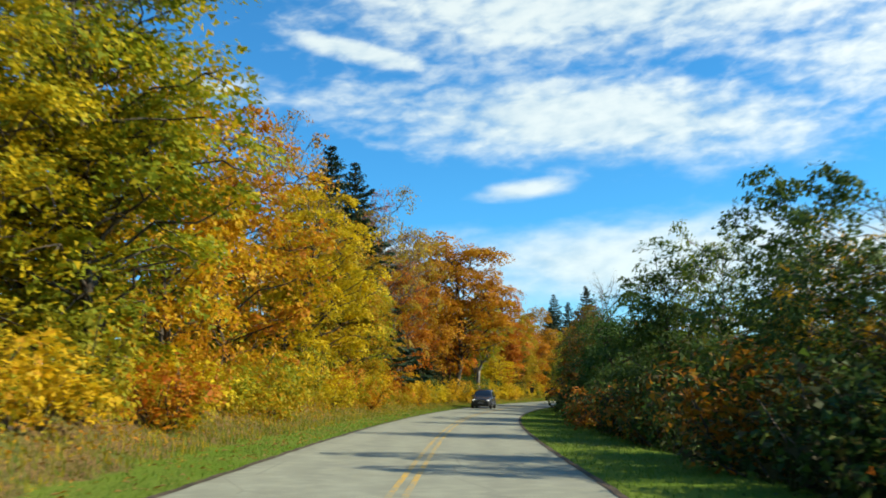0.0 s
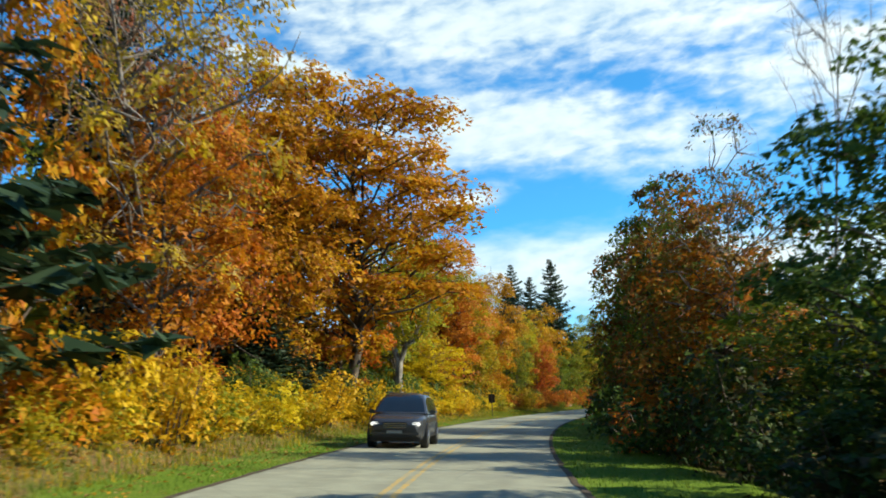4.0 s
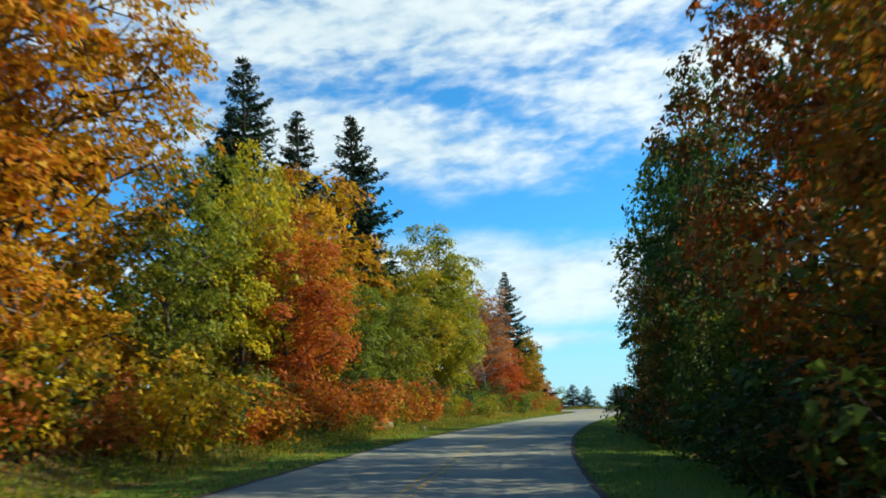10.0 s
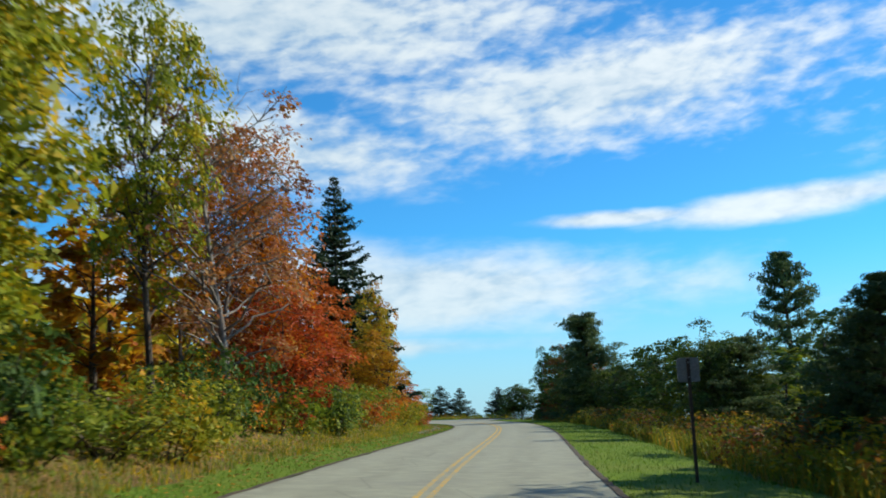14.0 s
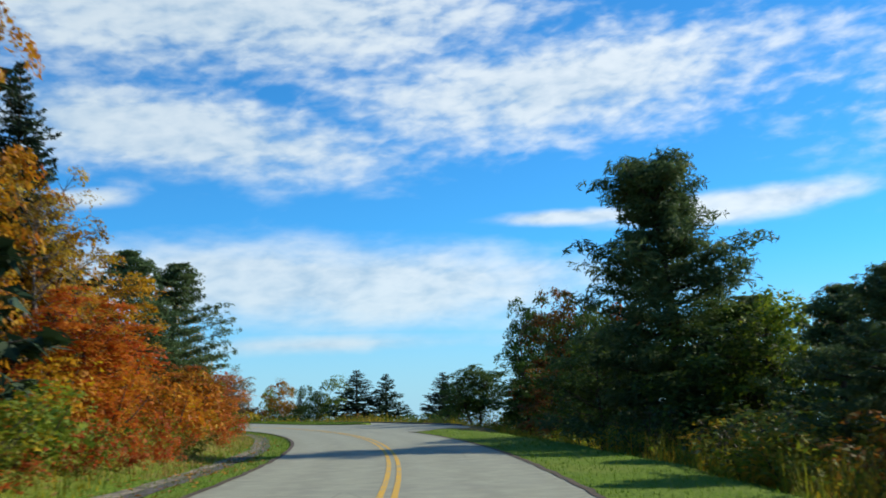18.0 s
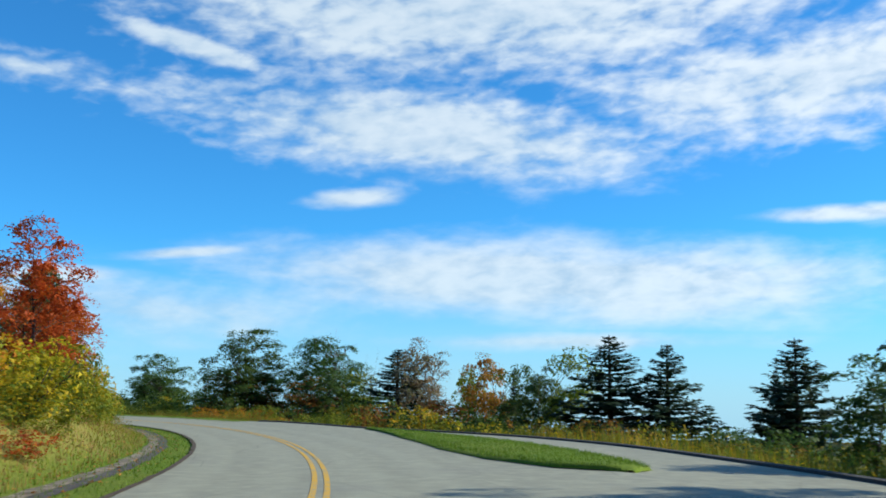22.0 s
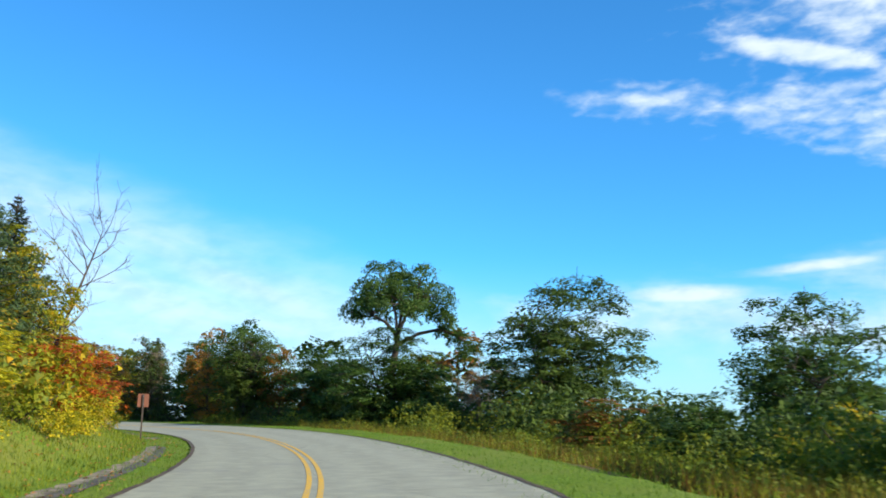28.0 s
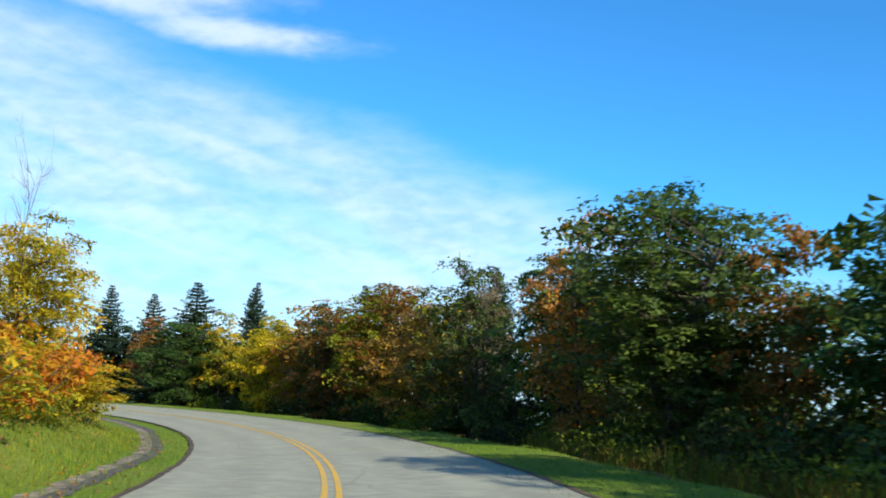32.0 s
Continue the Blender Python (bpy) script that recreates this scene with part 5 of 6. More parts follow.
def thicket(label, tone, seed, *rows):
    """Shrubs too close to tell apart, as one mass: rows of start, end, gap, nearest, farthest, lowest, highest."""
    rng, cen, kinds = np.random.default_rng(seed), [], SHAPES["shrub"]
    for s0, s1, gap, d0, d1, h0, h1 in rows:
        for s in np.arange(s0, s1, gap):
            s, d = s + rng.uniform(-0.4, 0.4) * gap, rng.uniform(d0, d1)
            h, me = rng.uniform(h0, h1), kinds[rng.integers(len(kinds))][1]
            co = np.empty(len(me.vertices) * 3, np.float32)
            me.vertices.foreach_get("co", co)
            co = co.reshape(-1, 3, 3)[: int(1650 * min(1, 0.45 + h / 5))]
            a, wide = rng.uniform(0, 6.283), max(0.8, h * 0.66)
            x, y = at(s, d)
            turned = np.stack([co[:, :, 0] * math.cos(a) - co[:, :, 1] * math.sin(a), co[:, :, 0] * math.sin(a) + co[:, :, 1] * math.cos(a)], 2) * wide
            cen.append(np.concatenate([turned + np.array([x, y]), co[:, :, 2:] * h / 1.45 + float(gz(s, d))], 2))
    v = np.concatenate(cen).reshape(-1, 3)
    n = len(v) // 3
    me = bpy.data.meshes.new("thicket")
    me.vertices.add(n * 3)
    me.vertices.foreach_set("co", v.astype(np.float32).ravel())
    me.loops.add(n * 3)
    me.loops.foreach_set("vertex_index", np.arange(n * 3, dtype=np.int32))
    me.polygons.add(n)
    me.polygons.foreach_set("loop_start", np.arange(0, n * 3, 3, dtype=np.int32))
    me.materials.append(LEAF[tone])
    me.update(calc_edges=True)
    return tagged(new("thicket", me), label, "thicket", "", "stuff")


BUSH = (1.45, 1.0)
row("full", ("darkgreen", "rustgreen", "darkgreen"), 318, 348, 5, 19.5, 23, 6.0, 7.5, 2.8, 3.4)
thicket("tangled gold and olive brush at the wood's edge", "olivegold", 51, (8, 120, 1.9, -8.4, -6.3, 1.1, 2.3), (126, 160, 1.9, -8.4, -6.6, 1.1, 2.3))
thicket("tangled green brush at the wood's edge", "green", 52, (60, 120, 3.6, -8.2, -6.2, 0.9, 1.9), (156, 222, 2.6, -8.0, -6.0, 0.9, 1.9), (222, 284, 2.6, -8.2, -6.6, 0.9, 2.0))
thicket("tangled red and brown brush at the wood's edge", "redbrush", 53, (164, 222, 2.4, -8.2, -6.2, 1.0, 2.2), (222, 300, 4.0, -8.2, -6.6, 0.9, 1.9))
row("back", ("olive", "rust", "goldbrown", "green"), 2, 100, 6.5, -19, -14, 8, 10.5, 3, 4)
row("back", ("olive", "goldbrown", "green"), 100, 275, 6.5, -19, -14, 7.5, 9.5, 3, 4)
row("back", ("olive", "goldbrown", "rust", "green"), 275, 570, 8, -18, -13, 4.5, 6, 2.6, 3.4)
row("back", ("darkgreen", "rustgreen", "green"), 2, 75, 5, 12, 17, 5.2, 6.4, 2.8, 3.6)
row("back", ("darkgreen", "rustgreen", "green"), 76, 214, 4.5, 12, 16, 7.6, 9.2, 2.8, 3.6)
row("back", ("darkgreen", "green"), 240, 300, 6, 13, 20, 4, 6, 2.5, 3.5)
row("back", ("darkgreen", "rustgreen", "green"), 470, 580, 6, 15, 22, 8, 10, 2.8, 3.8)
# left
row("shrub", ("yellow", "gold", "orange", "olive", "yellow"), 12, 90, 2.9, -7.6, -6.4, 1.6, 2.9, 1.3, 1.9, BUSH)
row("shrub", ("yellow", "olive", "gold", "yellow"), 90, 117, 2.9, -7.4, -6.2, 1.4, 2.7, 1.3, 1.9, BUSH)
row("shrub", ("yellow", "yellow", "olive", "gold"), 125.5, 146.5, 2.9, -7.4, -6.2, 1.4, 2.7, 1.3, 1.9, BUSH)
row("shrub", ("yellow", "yellow"), 147.5, 153, 2.6, -7.6, -7.2, 1.6, 2.0, 1.2, 1.4, BUSH)
row("shrub", ("yellow", "yellow", "olive", "gold"), 154.5, 160, 2.9, -7.4, -6.2, 1.4, 2.7, 1.3, 1.9, BUSH)
row("shrub", ("yellow", "gold", "green", "olive"), 160, 182, 2.9, -7.4, -6.1, 1.5, 2.8, 1.3, 1.9, BUSH)
row("shrub", ("redbrush", "redorange", "redbrush", "green", "redorange", "olive"), 182, 216, 2.9, -7.4, -6.1, 1.5, 2.8, 1.3, 1.9, BUSH)
row("shrub", ("green", "redbrush", "olive", "rust", "weed", "green"), 216, 290, 3.1, -7.6, -6.4, 1.4, 2.4, 1.2, 1.8, BUSH)
row("shrub", ("redbrush", "orange", "green", "redorange"), 290, 335, 3.0, -8.0, -6.6, 1.5, 2.4, 1.2, 1.8, BUSH)
row("shrub", ("goldolive", "green", "redbrush", "olive", "orange", "weed", "yellowgreen"), 335, 540, 3.4, -8.0, -6.9, 1.4, 2.4, 1.2, 1.8, BUSH)
row("full", ("darkgreen", "rustgreen", "shadebrown", "olive", "tanorange", "green"), 492, 578, 3.4, 10.0, 14.0, 6.8, 8.8, 2.4, 3.2)
row("laurel", ("laurel",), 95, 260, 8, -8.0, -6.5, 1.6, 3.0, 1.2, 1.9, BUSH)
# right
# the shadebrown shrubs carry the trees' shade in their leaf colour
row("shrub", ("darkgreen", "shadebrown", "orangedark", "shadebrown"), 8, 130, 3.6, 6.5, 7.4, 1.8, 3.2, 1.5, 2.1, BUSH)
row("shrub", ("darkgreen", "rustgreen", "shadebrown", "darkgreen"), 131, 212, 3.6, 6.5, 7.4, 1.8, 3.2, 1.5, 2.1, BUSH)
row("shrub", ("weed", "straw", "rustgreen", "shadebrown", "rustgreen"), 217, 300, 3.4, 7.4, 8.6, 1.3, 2.0, 1.3, 1.8, BUSH)
row("shrub", ("weed", "rustgreen", "olive", "rustgreen"), 300, 322, 3.0, 10.0, 11.5, 1.3, 2.0, 1.3, 1.8, BUSH)
row("shrub", ("green", "rustgreen", "weed", "darkgreen", "olive"), 380, 432, 2.6, 13.5, 19.0, 2.6, 3.8, 1.7, 2.4, BUSH)
row("shrub", ("darkgreen", "shadebrown", "green"), 470, 560, 3.8, 9.0, 10.6, 1.5, 2.4, 1.4, 2.0, BUSH)
row("full", ("darkgreen", "rustgreen", "darkgreen"), 6, 75, 6, 7.8, 9.5, 2.8, 3.8, 2.0, 2.6)
row("full", ("green", "rustgreen", "darkgreen"), 76, 213, 6.5, 7.8, 10.0, 4.6, 6.2, 2.2, 2.9)
row("full", ("darkgreen", "rustgreen", "green"), 396, 475, 6.5, 17, 25, 5.2, 6.6, 2.8, 3.6)
thicket("dense dark green thicket on the slope behind the lay-by", "darkgreen", 31, (385, 440, 2.2, 19, 26, 3.6, 5.2), (340, 385, 2.4, 17, 24, 2.3, 3.3))
thicket("green and rust thicket at the slope's edge", "rustgreen", 32, (328, 380, 3.0, 14, 18, 1.3, 2.2))
thicket("green and olive brush behind the lawn verge", "green", 55, (392, 470, 2.6, 10.4, 14, 1.6, 2.6))
thicket("dense dark thicket under the oaks", "darkgreen", 33, (430, 476, 1.8, 13, 18, 2.8, 4.4), (462, 500, 1.7, 12.2, 16.5, 2.6, 4.0), (474, 500, 2.0, 14, 19, 3.2, 5.0))
thicket("russet brush beside the lawn verge", "brown", 54, (401, 418, 1.2, 9.3, 12.5, 1.1, 1.8))
thicket("low red, brown and green brush on the bank", "redbrush", 34, (286, 345, 2.2, -6.8, -5.6, 0.7, 1.3))
thicket("low green and tan brush on the bank", "weed", 35, (330, 404, 2.0, -7.2, -5.8, 0.7, 1.4), (400, 500, 2.6, -7.4, -6.2, 0.6, 1.2))
thicket("leafy green brush on the bank", "green", 36, (282, 332, 2.0, -7.2, -5.5, 0.6, 1.2), (332, 410, 2.6, -7.6, -6.4, 0.8, 1.5))
thicket("low yellow and green brush on the bank", "yellowgreen", 37, (405, 500, 3.0, -7.6, -6.0, 0.7, 1.4))
row("full", ("darkgreen", "rustgreen", "darkgreen"), 8, 46, 5, 9.8, 12.0, 4.0, 5.0, 2.2, 2.8)
plant("forked", "olive", 123.3, -6.7, 9.6, 3.0, trunk=PALE_BARK, turn=-0.09)


# ---------------------------------------------------------------- signs
def box(bm, x0, x1, y0, y1, z0, z1, bevel=0.0):
    made = bmesh.ops.create_cube(bm, size=1.0)["verts"]
    for v in made:
        v.co = ((x0 + x1) / 2 + v.co.x * (x1 - x0), (y0 + y1) / 2 + v.co.y * (y1 - y0), (z0 + z1) / 2 + v.co.z * (z1 - z0))
    if bevel:
        edges = list({e for v in made for e in v.link_edges})
        bmesh.ops.bevel(bm, geom=edges, offset=bevel, segments=2, affect="EDGES")


def sign(s, d, wide, tall, foot, board_mat, post_mat, label, corner=0.04, post_w=0.07, turn=0.0):
    """A sign seen from its back: a board bolted to a post."""
    x, y = at(s, d)
    base = new("road_sign")
    base.matrix_world = Matrix.Translation((x, y, float(gz(s, d)))) @ Matrix.Rotation(float(np.interp(s, stations, heading)) + turn, 4, "Z")
    tagged(base, label, "sign")
    bm = bmesh.new()
    box(bm, -post_w / 2, post_w / 2, -post_w / 2, post_w / 2, -0.3, foot + tall * 0.96, 0.006)
    part("post", bm, post_mat, base)
    bm = bmesh.new()
    ring = []
    for cx, cz, a0 in ((1, 1, 0), (-1, 1, 90), (-1, -1, 180), (1, -1, 270)):
        for a in (0, 30, 60, 90):
            t = radians(a0 + a)
            ring.append(bm.verts.new((cx * (wide / 2 - corner) + corner * math.cos(t), post_w / 2 + 0.002, foot + tall / 2 + cz * (tall / 2 - corner) + corner * math.sin(t))))
    face = bm.faces.new(ring)
    grown = bmesh.ops.extrude_face_region(bm, geom=[face])
    for v in grown["geom"]:
        if isinstance(v, bmesh.types.BMVert):
            v.co.y += 0.02
    bmesh.ops.recalc_face_normals(bm, faces=bm.faces)
    part("board", bm, board_mat, base)
    for z in (foot + tall * 0.2, foot + tall * 0.8):
        bm = bmesh.new()
        bmesh.ops.create_cone(bm, cap_ends=True, segments=8, radius1=0.016, radius2=0.016, depth=0.03,
                              matrix=Matrix.Translation((0, -post_w / 2 - 0.012, z)) @ Matrix.Rotation(radians(90), 4, "X"))
        part("bolt", bm, SIGN_METAL, base)
    return base


sign(151.2, -5.0, 0.58, 0.74, 1.25, SIGN_BACK, POST, "dark back of a square sign on a thin post")
sign(231.5, 4.8, 0.42, 0.46, 1.87, SIGN_METAL, POST, "grey back of a small sign on a post", 0.05, 0.06)
sign(448.0, -4.85, 0.46, 0.56, 1.38, SIGN_BROWN, POST, "reddish-brown sign board seen from behind on a post")


def rock(s, d, wide, tall, seed):
    """A weathered stone half sunk in the bank."""
    bm = bmesh.new()
    bmesh.ops.create_icosphere(bm, subdivisions=3, radius=1.0)
    for v in bm.verts:
        k = 1 + 0.28 * noise.noise(v.co * 1.3 + Vector((seed, 0, 0))) + 0.10 * noise.noise(v.co * 3.7 + Vector((0, seed, 0)))
        v.co = Vector((v.co.x * wide * 0.5, v.co.y * wide * 0.36, v.co.z * tall * 0.6)) * k
    me = bpy.data.meshes.new("rock")
    bm.to_mesh(me)
    bm.free()
    me.materials.append(STONE)
    ob = new("rock", me)
    x, y = at(s, d)
    ob.matrix_world = Matrix.Translation((x, y, float(gz(s, d)) + tall * 0.42)) @ Matrix.Rotation(0.7 * seed, 4, "Z")
    return tagged(ob, "pale lichened stone half sunk in the grassy bank", "rock")


STONE = plain("pale_stone", (0.31, 0.29, 0.24), 0.9, grain=9.0, vary=0.6)
rock(200.8, -6.2, 1.0, 0.5, 1)
rock(204.8, -5.1, 0.4, 0.28, 3)


# ---------------------------------------------------------------- the oncoming car
CAR_PAINT = plain("dark_grey_car_paint", (0.075, 0.08, 0.09), 0.22, 0.5, 0.6, 3.0, 0.1)
CAR_GLASS = plain("dark_car_glass", (0.012, 0.015, 0.018), 0.06, 0.0, 0.7, 3.0, 0.1)
CAR_TRIM = plain("black_car_trim", (0.012, 0.012, 0.013), 0.55)
TYRE = plain("tyre_rubber", (0.015, 0.015, 0.016), 0.9)
CHROME = plain("wheel_alloy", (0.45, 0.45, 0.46), 0.25, 0.9)
LAMP = Mat("headlight_lens")
LAMP.base((0.8, 0.82, 0.85, 1), 0.1)
LAMP.p.inputs["Emission Color"].default_value = (1.0, 0.95, 0.85, 1)
LAMP.p.inputs["Emission Strength"].default_value = 0.45


def skin(name, rows, mat, parent, label="", cap=False, thick=0.0):
    """A smooth sheet over rows of points; cap closes both ends, thick gives it depth inwards."""
    bm = bmesh.new()
    net = [[bm.verts.new(p) for p in line] for line in rows]
    for r, q in zip(net, net[1:]):
        for i in range(len(r) - 1):
            bm.faces.new((r[i], q[i], q[i + 1], r[i + 1]))
    if cap:
        bm.faces.new(net[0])
        bm.faces.new(list(reversed(net[-1])))
    bmesh.ops.recalc_face_normals(bm, faces=bm.faces)
    if thick:
        bmesh.ops.solidify(bm, geom=bm.faces[:], thickness=thick)
    for f in bm.faces:
        f.smooth = len(f.verts) == 4
    return part(name, bm, mat, parent, label)


def body_row(y):
    """The lower body's outline across the car at y, from one sill over the bonnet or belt to the other."""
    w = float(np.interp(y, (-2.3, -2.1, -1.5, 1.3, 2.0, 2.3), (0.72, 0.86, 0.91, 0.91, 0.85, 0.66)))
    top = float(np.interp(y, (-2.3, -2.2, 0.9, 1.15, 2.0, 2.2, 2.3), (0.92, 1.03, 1.05, 1.03, 0.92, 0.84, 0.70)))
    low = float(np.interp(y, (-2.3, -2.1, 2.05, 2.3), (0.45, 0.30, 0.28, 0.42)))
    half = [(w * 0.94, low), (w, low + 0.10), (w * 1.01, low + 0.62 * (top - low)), (w * 0.985, top - 0.10), (w * 0.93, top - 0.03), (w * 0.8, top), (w * 0.4, top + 0.02)]
    return [(-x, y, z) for x, z in half] + [(x, y, z) for x, z in reversed(half)]


def roof_row(y, out=0.0):
    """The cabin's outline across the car at y: belt, window line, roof edge, roof."""
    top = float(np.interp(y, (-2.22, -2.05, -1.75, -1.2, -0.3, 0.15, 0.45, 1.12), (1.05, 1.38, 1.60, 1.68, 1.70, 1.65, 1.52, 1.06)))
    rise = (top - 1.04) / 0.66
    half = [(0.87, 1.04), (0.87 - 0.04 * rise, 1.04 + 0.12 * rise * 0.66), (0.87 - 0.17 * rise, 1.04 + 0.80 * rise * 0.66), (0.87 - 0.26 * rise, 1.04 + 0.95 * rise * 0.66), (0.36, top + 0.015 * rise)]
    ring = [(-x, y, z) for x, z in half] + [(x, y, z) for x, z in reversed(half)]
    return [(x * (1 + out), yy + (out * 0.5 if y > 0 else -out * 0.5 if y < -1.7 else 0), z + out * 0.45) for x, yy, z in ring]


def car(s, d):
    x, y = at(s, d)
    base = new("car")
    cross = math.degrees(math.atan2(float(gz(s, d + 0.8) - gz(s, d - 0.8)), 1.6))
    base.matrix_world = (Matrix.Translation((x, y, float(gz(s, d)) + 0.03))
                         @ Matrix.Rotation(float(np.interp(s, stations, heading)) + math.pi, 4, "Z") @ Matrix.Rotation(radians(cross), 4, "Y"))
    tagged(base, "grey estate car with its headlights on, facing down the road", "car")
    skin("body", [body_row(v) for v in (-2.3, -2.26, -2.18, -2.0, -1.5, -0.9, -0.2, 0.5, 0.9, 1.15, 1.5, 1.9, 2.08, 2.2, 2.27, 2.3)], CAR_PAINT, base, cap=True)
    spots = (-2.22, -2.14, -2.05, -1.9, -1.75, -1.5, -1.2, -0.75, -0.3, -0.05, 0.15, 0.3, 0.45, 0.7, 0.95, 1.12)
    skin("cabin", [roof_row(v) for v in spots], CAR_PAINT, base)
    # glass lies just proud of the cabin's skin
    skin("windscreen", [[(k[0] * 0.93, k[1], k[2]) for k in roof_row(v, 0.008)[3:7]] for v in (0.2, 0.32, 0.45, 0.7, 0.95, 1.06)], CAR_GLASS, base, "dark windscreen")
    skin("rear_window", [[(k[0] * 0.9, k[1], k[2]) for k in roof_row(v, 0.008)[3:7]] for v in (-2.12, -2.05, -1.9, -1.8)], CAR_GLASS, base)
    for side in (slice(1, 3), slice(7, 9)):
        for span in ((-0.28, -0.05, 0.15, 0.3, 0.45, 0.62), (-1.12, -0.75, -0.38), (-1.8, -1.5, -1.24)):
            skin("side_window", [roof_row(v, 0.008)[side] for v in span], CAR_GLASS, base)
    for sx in (-1, 1):
        bm = bmesh.new()
        box(bm, sx * 0.99 - 0.10, sx * 0.99 + 0.10, 0.60, 0.72, 1.03, 1.17, 0.035)
        part("wing_mirror", bm, CAR_PAINT, base)
        bm = bmesh.new()
        box(bm, sx * 0.63 - 0.15, sx * 0.63 + 0.15, 2.10, 2.275, 0.68, 0.80, 0.04)
        part("headlight", bm, LAMP.m, base, "lit headlight")
        bm = bmesh.new()
        box(bm, sx * 0.62 - 0.07, sx * 0.62 + 0.07, 2.20, 2.32, 0.42, 0.49, 0.02)
        part("fog_light", bm, CHROME, base)
        bm = bmesh.new()
        box(bm, sx * 0.60 - 0.025, sx * 0.60 + 0.025, -1.7, -0.1, 1.70, 1.745, 0.012)
        part("roof_rail", bm, CAR_TRIM, base)
        bm = bmesh.new()
        box(bm, sx * 0.74 - 0.08, sx * 0.74 + 0.08, -2.33, -2.2, 0.74, 1.0, 0.02)
        part("tail_light", bm, SIGN_BROWN, base)
        bm = bmesh.new()
        box(bm, sx * 0.915 - 0.012, sx * 0.915 + 0.012, -1.0, 1.0, 0.32, 0.42, 0.008)
        part("sill_trim", bm, CAR_TRIM, base)
        for hy in (0.05, -0.85):
            bm = bmesh.new()
            box(bm, sx * 0.922 - 0.012, sx * 0.922 + 0.012, hy - 0.09, hy + 0.09, 0.90, 0.93, 0.006)
            part("door_handle", bm, CAR_TRIM, base)
        for wy in (1.42, -1.42):
            bm = bmesh.new()
            bmesh.ops.create_cone(bm, cap_ends=True, segments=32, radius1=0.40, radius2=0.40, depth=0.20, matrix=Matrix.Translation((sx * 0.825, wy, 0.37)) @ Matrix.Rotation(radians(90), 4, "Y"))
            part("wheel_arch", bm, CAR_TRIM, base)
            turned = Matrix.Translation((sx * 0.84, wy, 0.335)) @ Matrix.Rotation(radians(90), 4, "Y")
            bm = bmesh.new()
            bmesh.ops.create_cone(bm, cap_ends=True, segments=32, radius1=0.335, radius2=0.335, depth=0.22, matrix=turned)
            bmesh.ops.bevel(bm, geom=[e for e in bm.edges if len(e.link_faces) == 2 and e.calc_face_angle() > 1], offset=0.03, segments=2, affect="EDGES")
            wheel = part("wheel", bm, TYRE, base)
            bm = bmesh.new()
            bmesh.ops.create_cone(bm, cap_ends=True, segments=24, radius1=0.22, radius2=0.20, depth=0.05,
                                  matrix=Matrix.Translation((sx * 0.945, wy, 0.335)) @ Matrix.Rotation(radians(90 * sx), 4, "Y"))
            part("rim", bm, CHROME, wheel, "pale alloy rim")
    bm = bmesh.new()
    box(bm, -0.78, 0.78, -2.1, 2.15, 0.20, 0.45, 0.05)
    part("underbody", bm, CAR_TRIM, base)
    bm = bmesh.new()
    box(bm, -0.40, 0.40, 2.20, 2.315, 0.60, 0.80, 0.03)
    part("grille", bm, CAR_TRIM, base)
    for z0 in (0.635, 0.69, 0.745):
        bm = bmesh.new()
        box(bm, -0.36, 0.36, 2.305, 2.325, z0, z0 + 0.018, 0.005)
        part("grille_bar", bm, CHROME, base)
    bm = bmesh.new()
    box(bm, -0.74, 0.74, 2.12, 2.36, 0.36, 0.56, 0.06)
    part("front_bumper", bm, CAR_PAINT, base)
    bm = bmesh.new()
    box(bm, -0.55, 0.55, 2.30, 2.37, 0.33, 0.43, 0.02)
    part("air_intake", bm, CAR_TRIM, base)
    bm = bmesh.new()
    box(bm, -0.24, 0.24, 2.36, 2.372, 0.46, 0.55, 0.004)
    part("number_plate", bm, SIGN_METAL, base)


car(94.0, -1.7)


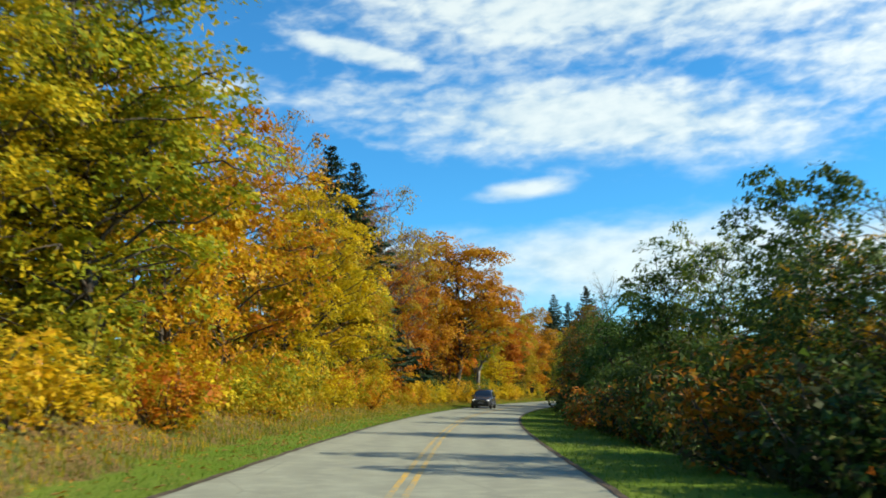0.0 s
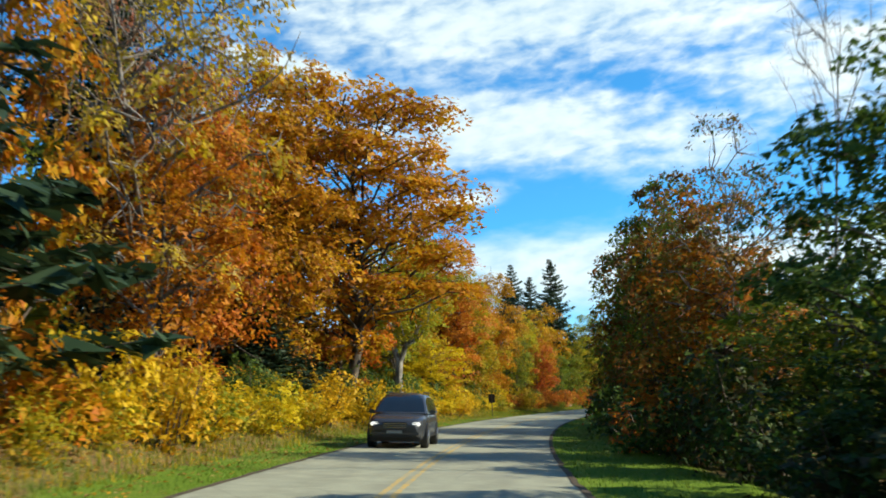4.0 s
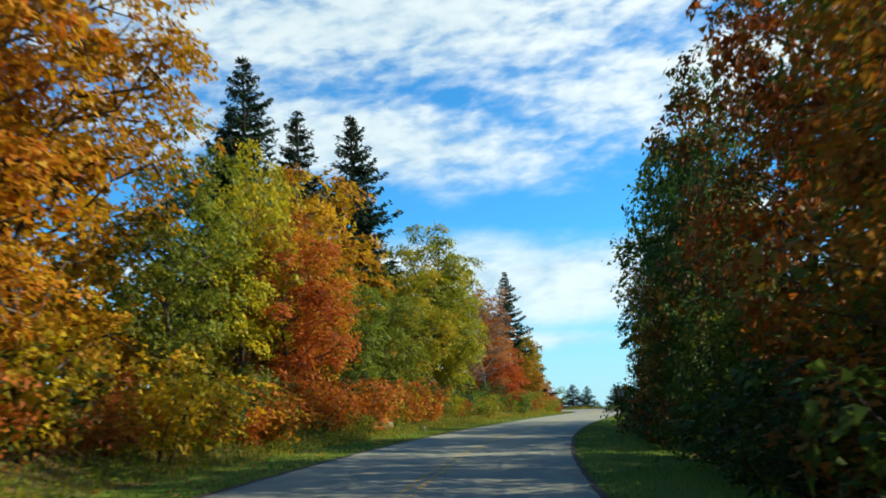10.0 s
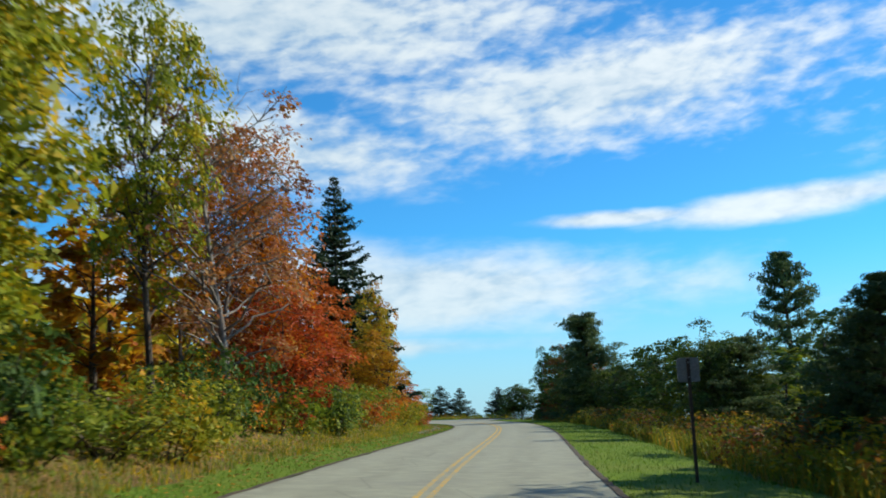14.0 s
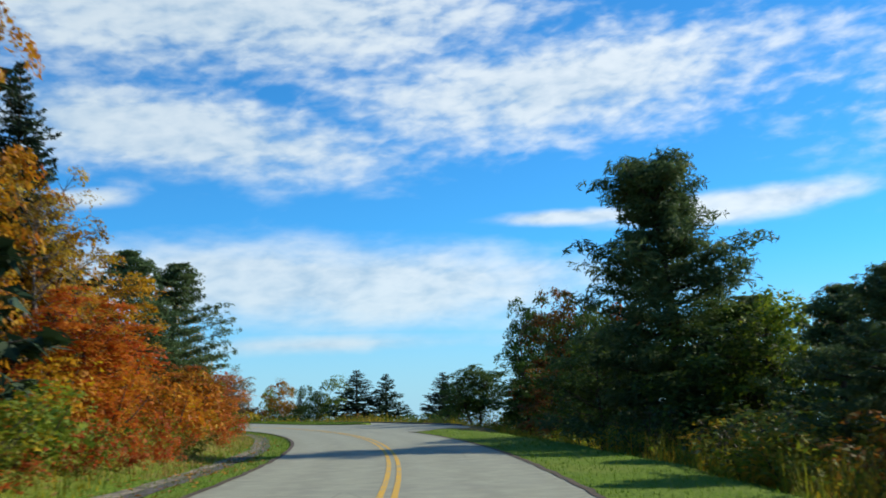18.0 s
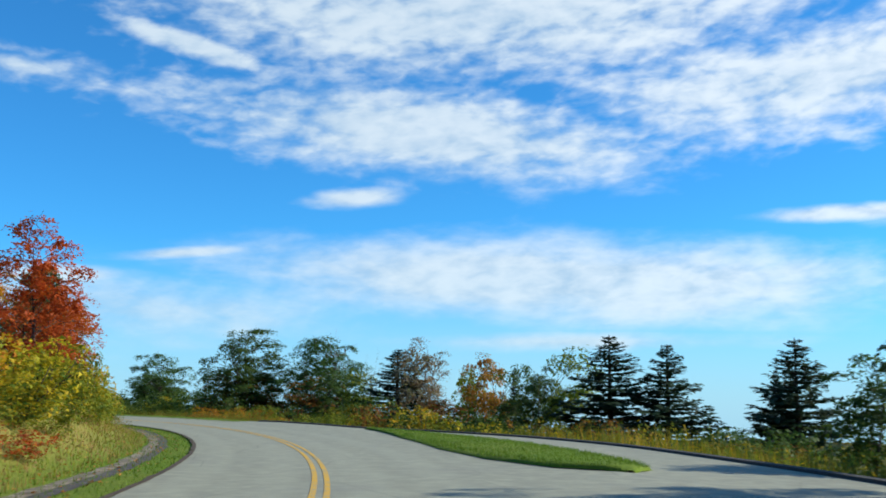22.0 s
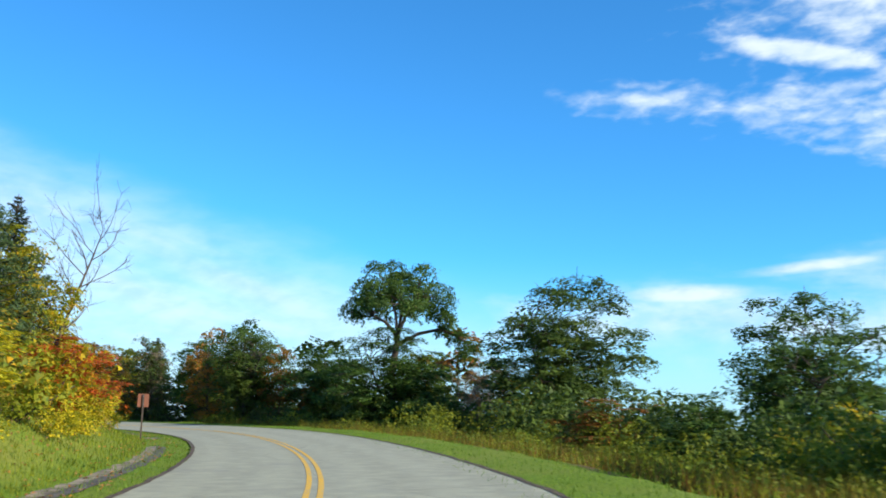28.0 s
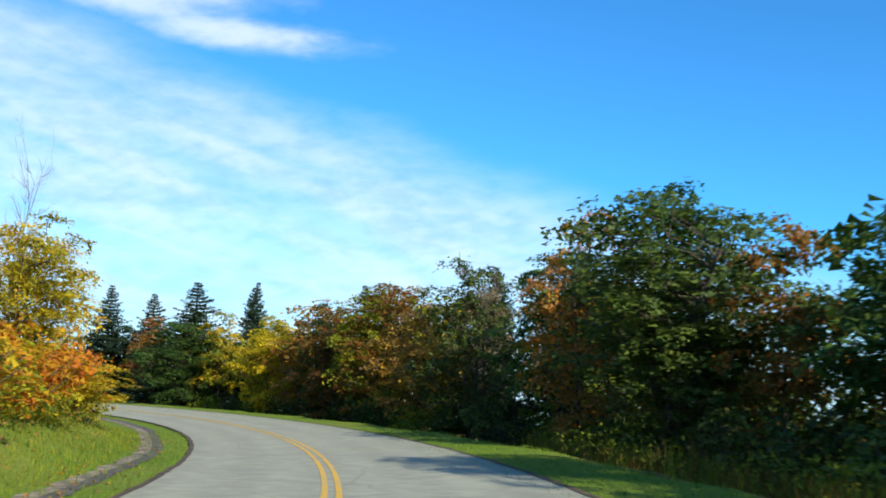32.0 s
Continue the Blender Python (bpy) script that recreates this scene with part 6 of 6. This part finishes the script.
# ---------------------------------------------------------------- grass and fallen leaves
def blades(name, count, s0, s1, d0, d1, tall, wide, mat, label, seed, flat=False, uneven=1.0, lawn=False):
    rng = np.random.default_rng(seed)
    s = rng.uniform(s0, s1, count)
    d = d0 + (d1 - d0) * rng.uniform(0, 1, count) ** uneven
    if lawn:
        ok = (d > np.interp(s, isl_s, inner)) & (d < np.interp(s, isl_s, outer))
        s, d = s[ok], d[ok]
    elif s0 < 390 and s1 > 322 and d1 > 3:
        ok = (s < 320) | (s > 391) | (d > np.where((s > 318) & (s < 392), kerb_d(s) + 0.5, 0))
        s, d = s[ok], d[ok]
    n = len(s)
    x, y = at(s, d)
    p = np.stack([x, y, gz(s, d) + (0.015 if flat else 0.11 if lawn else -0.01)], 1)
    a = rng.uniform(0, 6.283, n)
    t = np.stack([np.cos(a), np.sin(a), np.zeros(n)], 1)
    u = np.stack([-np.sin(a), np.cos(a), np.zeros(n)], 1)
    h = (tall * rng.uniform(0.5, 1.4, n))[:, None]
    w = (wide * rng.uniform(0.6, 1.3, n))[:, None]
    if flat:
        lift = np.array([0, 0, 1.0]) * rng.uniform(0, 0.05, n)[:, None]
        v = np.stack([p - t * h, p + u * w + lift, p + t * h, p - u * w + lift * 0.5], 1)
        k = 4
    else:
        bend = u * rng.uniform(-0.5, 0.5, n)[:, None] * h
        v = np.stack([p - t * w, p + t * w, p + bend + np.array([0, 0, 1.0]) * h], 1)
        k = 3
    me = bpy.data.meshes.new(name)
    me.vertices.add(n * k)
    me.vertices.foreach_set("co", v.astype(np.float32).ravel())
    me.loops.add(n * k)
    me.loops.foreach_set("vertex_index", np.arange(n * k, dtype=np.int32))
    me.polygons.add(n)
    me.polygons.foreach_set("loop_start", np.arange(0, n * k, k, dtype=np.int32))
    me.materials.append(mat)
    me.update(calc_edges=True)
    return tagged(new(name, me), label, "grass" if not flat else "leaves", "", "stuff")


def undergrowth(name, count, s0, s1, d0, d1, top, size, mat, label, seed, bare=None):
    """Low leafy growth that swells and sinks along the road."""
    rng = np.random.default_rng(seed)
    s, d = rng.uniform(s0, s1, count), rng.uniform(d0, d1, count)
    swell = 0.5 + 0.5 * np.sin(s * 0.83 + seed) * np.sin(s * 0.31 + d * 1.7 + seed)
    keep = rng.uniform(0, 1, count) < 0.25 + swell
    s, d, swell = s[keep], d[keep], swell[keep]
    h = top * (0.25 + 0.75 * swell) * rng.uniform(0, 1, len(s)) ** 0.7
    x, y = at(s, d)
    cen = np.stack([x, y, gz(s, d) + 0.02 + h], 1)
    me = leaf_mesh(name, cen, rng.normal(0, 0.5, cen.shape), size, rng, mat, 0.4, 0.1)
    return tagged(new(name, me), label, "undergrowth", "", "stuff")


blades("verge_grass", 60000, 5, 500, -5.6, -3.12, 0.075, 0.012, GRASS, "short green grass on the verge", 1)
blades("verge_grass", 60000, 5, 500, 3.12, 6.6, 0.075, 0.012, GRASS, "short green grass on the verge", 2)
blades("island_grass", 26000, 344, 374.3, 3.9, 8.7, 0.085, 0.012, GRASS, "mown green grass on the island", 10, lawn=True)
blades("bank_grass", 24000, 290, 418, -8.5, -4.7, 0.15, 0.014, LEAF["meadow"], "longer yellowing grass on the bank", 3)
blades("bank_grass", 24000, 412, 500, -8.5, -4.7, 0.13, 0.014, LEAF["green"], "longer green grass on the bank", 11)
blades("bank_grass", 30000, 5, 290, -6.6, -5.0, 0.20, 0.014, LEAF["weed"], "rough grass under the shrubs", 4)
blades("tall_weeds", 15000, 394, 490, 7.3, 9.8, 0.62, 0.014, LEAF["stalk"], "tall green and brown stalks beside the lawn verge", 7)
blades("tall_weeds", 10000, 216, 300, 6.4, 8.6, 0.7, 0.014, LEAF["weed"], "tall dry stalks beside the verge", 8)
blades("tall_weeds", 7000, 330, 394, 12.2, 14.5, 0.7, 0.014, LEAF["weed"], "tall weeds behind the kerb", 9)
undergrowth("undergrowth", 26000, 394, 490, 6.7, 11.5, 1.0, 0.11, LEAF["green"], "leafy green weeds beside the lawn verge", 21)
undergrowth("undergrowth", 11000, 216, 300, 6.3, 9.0, 1.0, 0.13, LEAF["weed"], "leafy olive weeds beside the verge", 22)
undergrowth("undergrowth", 5000, 298, 326, 9.2, 13.0, 1.0, 0.13, LEAF["weed"], "leafy olive weeds at the lay-by's mouth", 30)
undergrowth("undergrowth", 12000, 326, 396, 12.4, 18.0, 1.2, 0.15, LEAF["weed"], "leafy weeds behind the kerb", 23)
undergrowth("undergrowth", 26000, 8, 165, -8.2, -5.6, 1.1, 0.13, LEAF["olivegold"], "olive and gold undergrowth along the wood", 24)
undergrowth("undergrowth", 20000, 150, 300, -8.0, -5.4, 1.1, 0.13, LEAF["weed"], "green and brown undergrowth along the wood", 25)
undergrowth("undergrowth", 24000, 300, 520, -9.5, -6.0, 0.8, 0.10, LEAF["meadow"], "yellow and green undergrowth on the bank", 26)
# leaf colour darkened in place of the shade under these trees
undergrowth("undergrowth", 52000, 6, 214, 5.9, 9.5, 1.9, 0.12, LEAF["shadebrown"], "undergrowth under the roadside trees, coloured dark for their shade", 27)
undergrowth("undergrowth", 14000, 285, 400, -7.6, -5.1, 0.6, 0.08, LEAF["meadow"], "rough grass and weeds on the bank", 28)
undergrowth("undergrowth", 15000, 150, 222, -6.6, -4.5, 0.55, 0.09, LEAF["green"], "lush green low growth on the verge", 29)
blades("fallen_leaves", 9000, 8, 300, -6.2, -3.4, 0.055, 0.035, LITTER, "brown fallen leaves along the verge", 5, True, 1.6)
blades("fallen_leaves", 3000, 290, 500, -6.5, -3.6, 0.05, 0.032, LITTER, "brown fallen leaves along the gutter", 6, True)


def woods(label, tone, seed, count, s0, s1, d0, d1, h0, h1):
    """The closed wood that goes on past the roadside trees: coarse crowns, joined."""
    rng = np.random.default_rng(seed)
    s, d, h = rng.uniform(s0, s1, count), rng.uniform(d0, d1, count), rng.uniform(h0, h1, count)
    x, y = at(s, d)
    z = gz(s, d)
    k = 70
    u = rng.normal(0, 1, (count, k, 3))
    u /= np.linalg.norm(u, axis=2)[:, :, None]
    wide = (h * 0.36)[:, None, None]
    cen = np.stack([x, y, z + h * 0.55], 1)[:, None, :] + u * np.concatenate([wide, wide, (h * 0.45)[:, None, None]], 2) * rng.uniform(0.6, 1, (count, k, 1))
    me = leaf_mesh("woods", cen.reshape(-1, 3), u.reshape(-1, 3), 1.25, rng, LEAF[tone], 0.8, 0.1)
    return tagged(new("woods", me), label, "forest", "", "stuff")


woods("mixed autumn wood on the ridge beside the road", "olivegold", 41, 330, 0, 290, -60, -21, 6, 8)
woods("mixed autumn wood on the ridge beside the road", "rustgreen", 42, 240, 285, 560, -50, -20, 3.5, 5)
woods("dark wood on the slope below the road", "darkgreen", 43, 300, 0, 230, 18, 60, 5, 7)
woods("dark wood on the slope below the lay-by", "rustgreen", 44, 260, 230, 575, 34, 80, 4, 6)
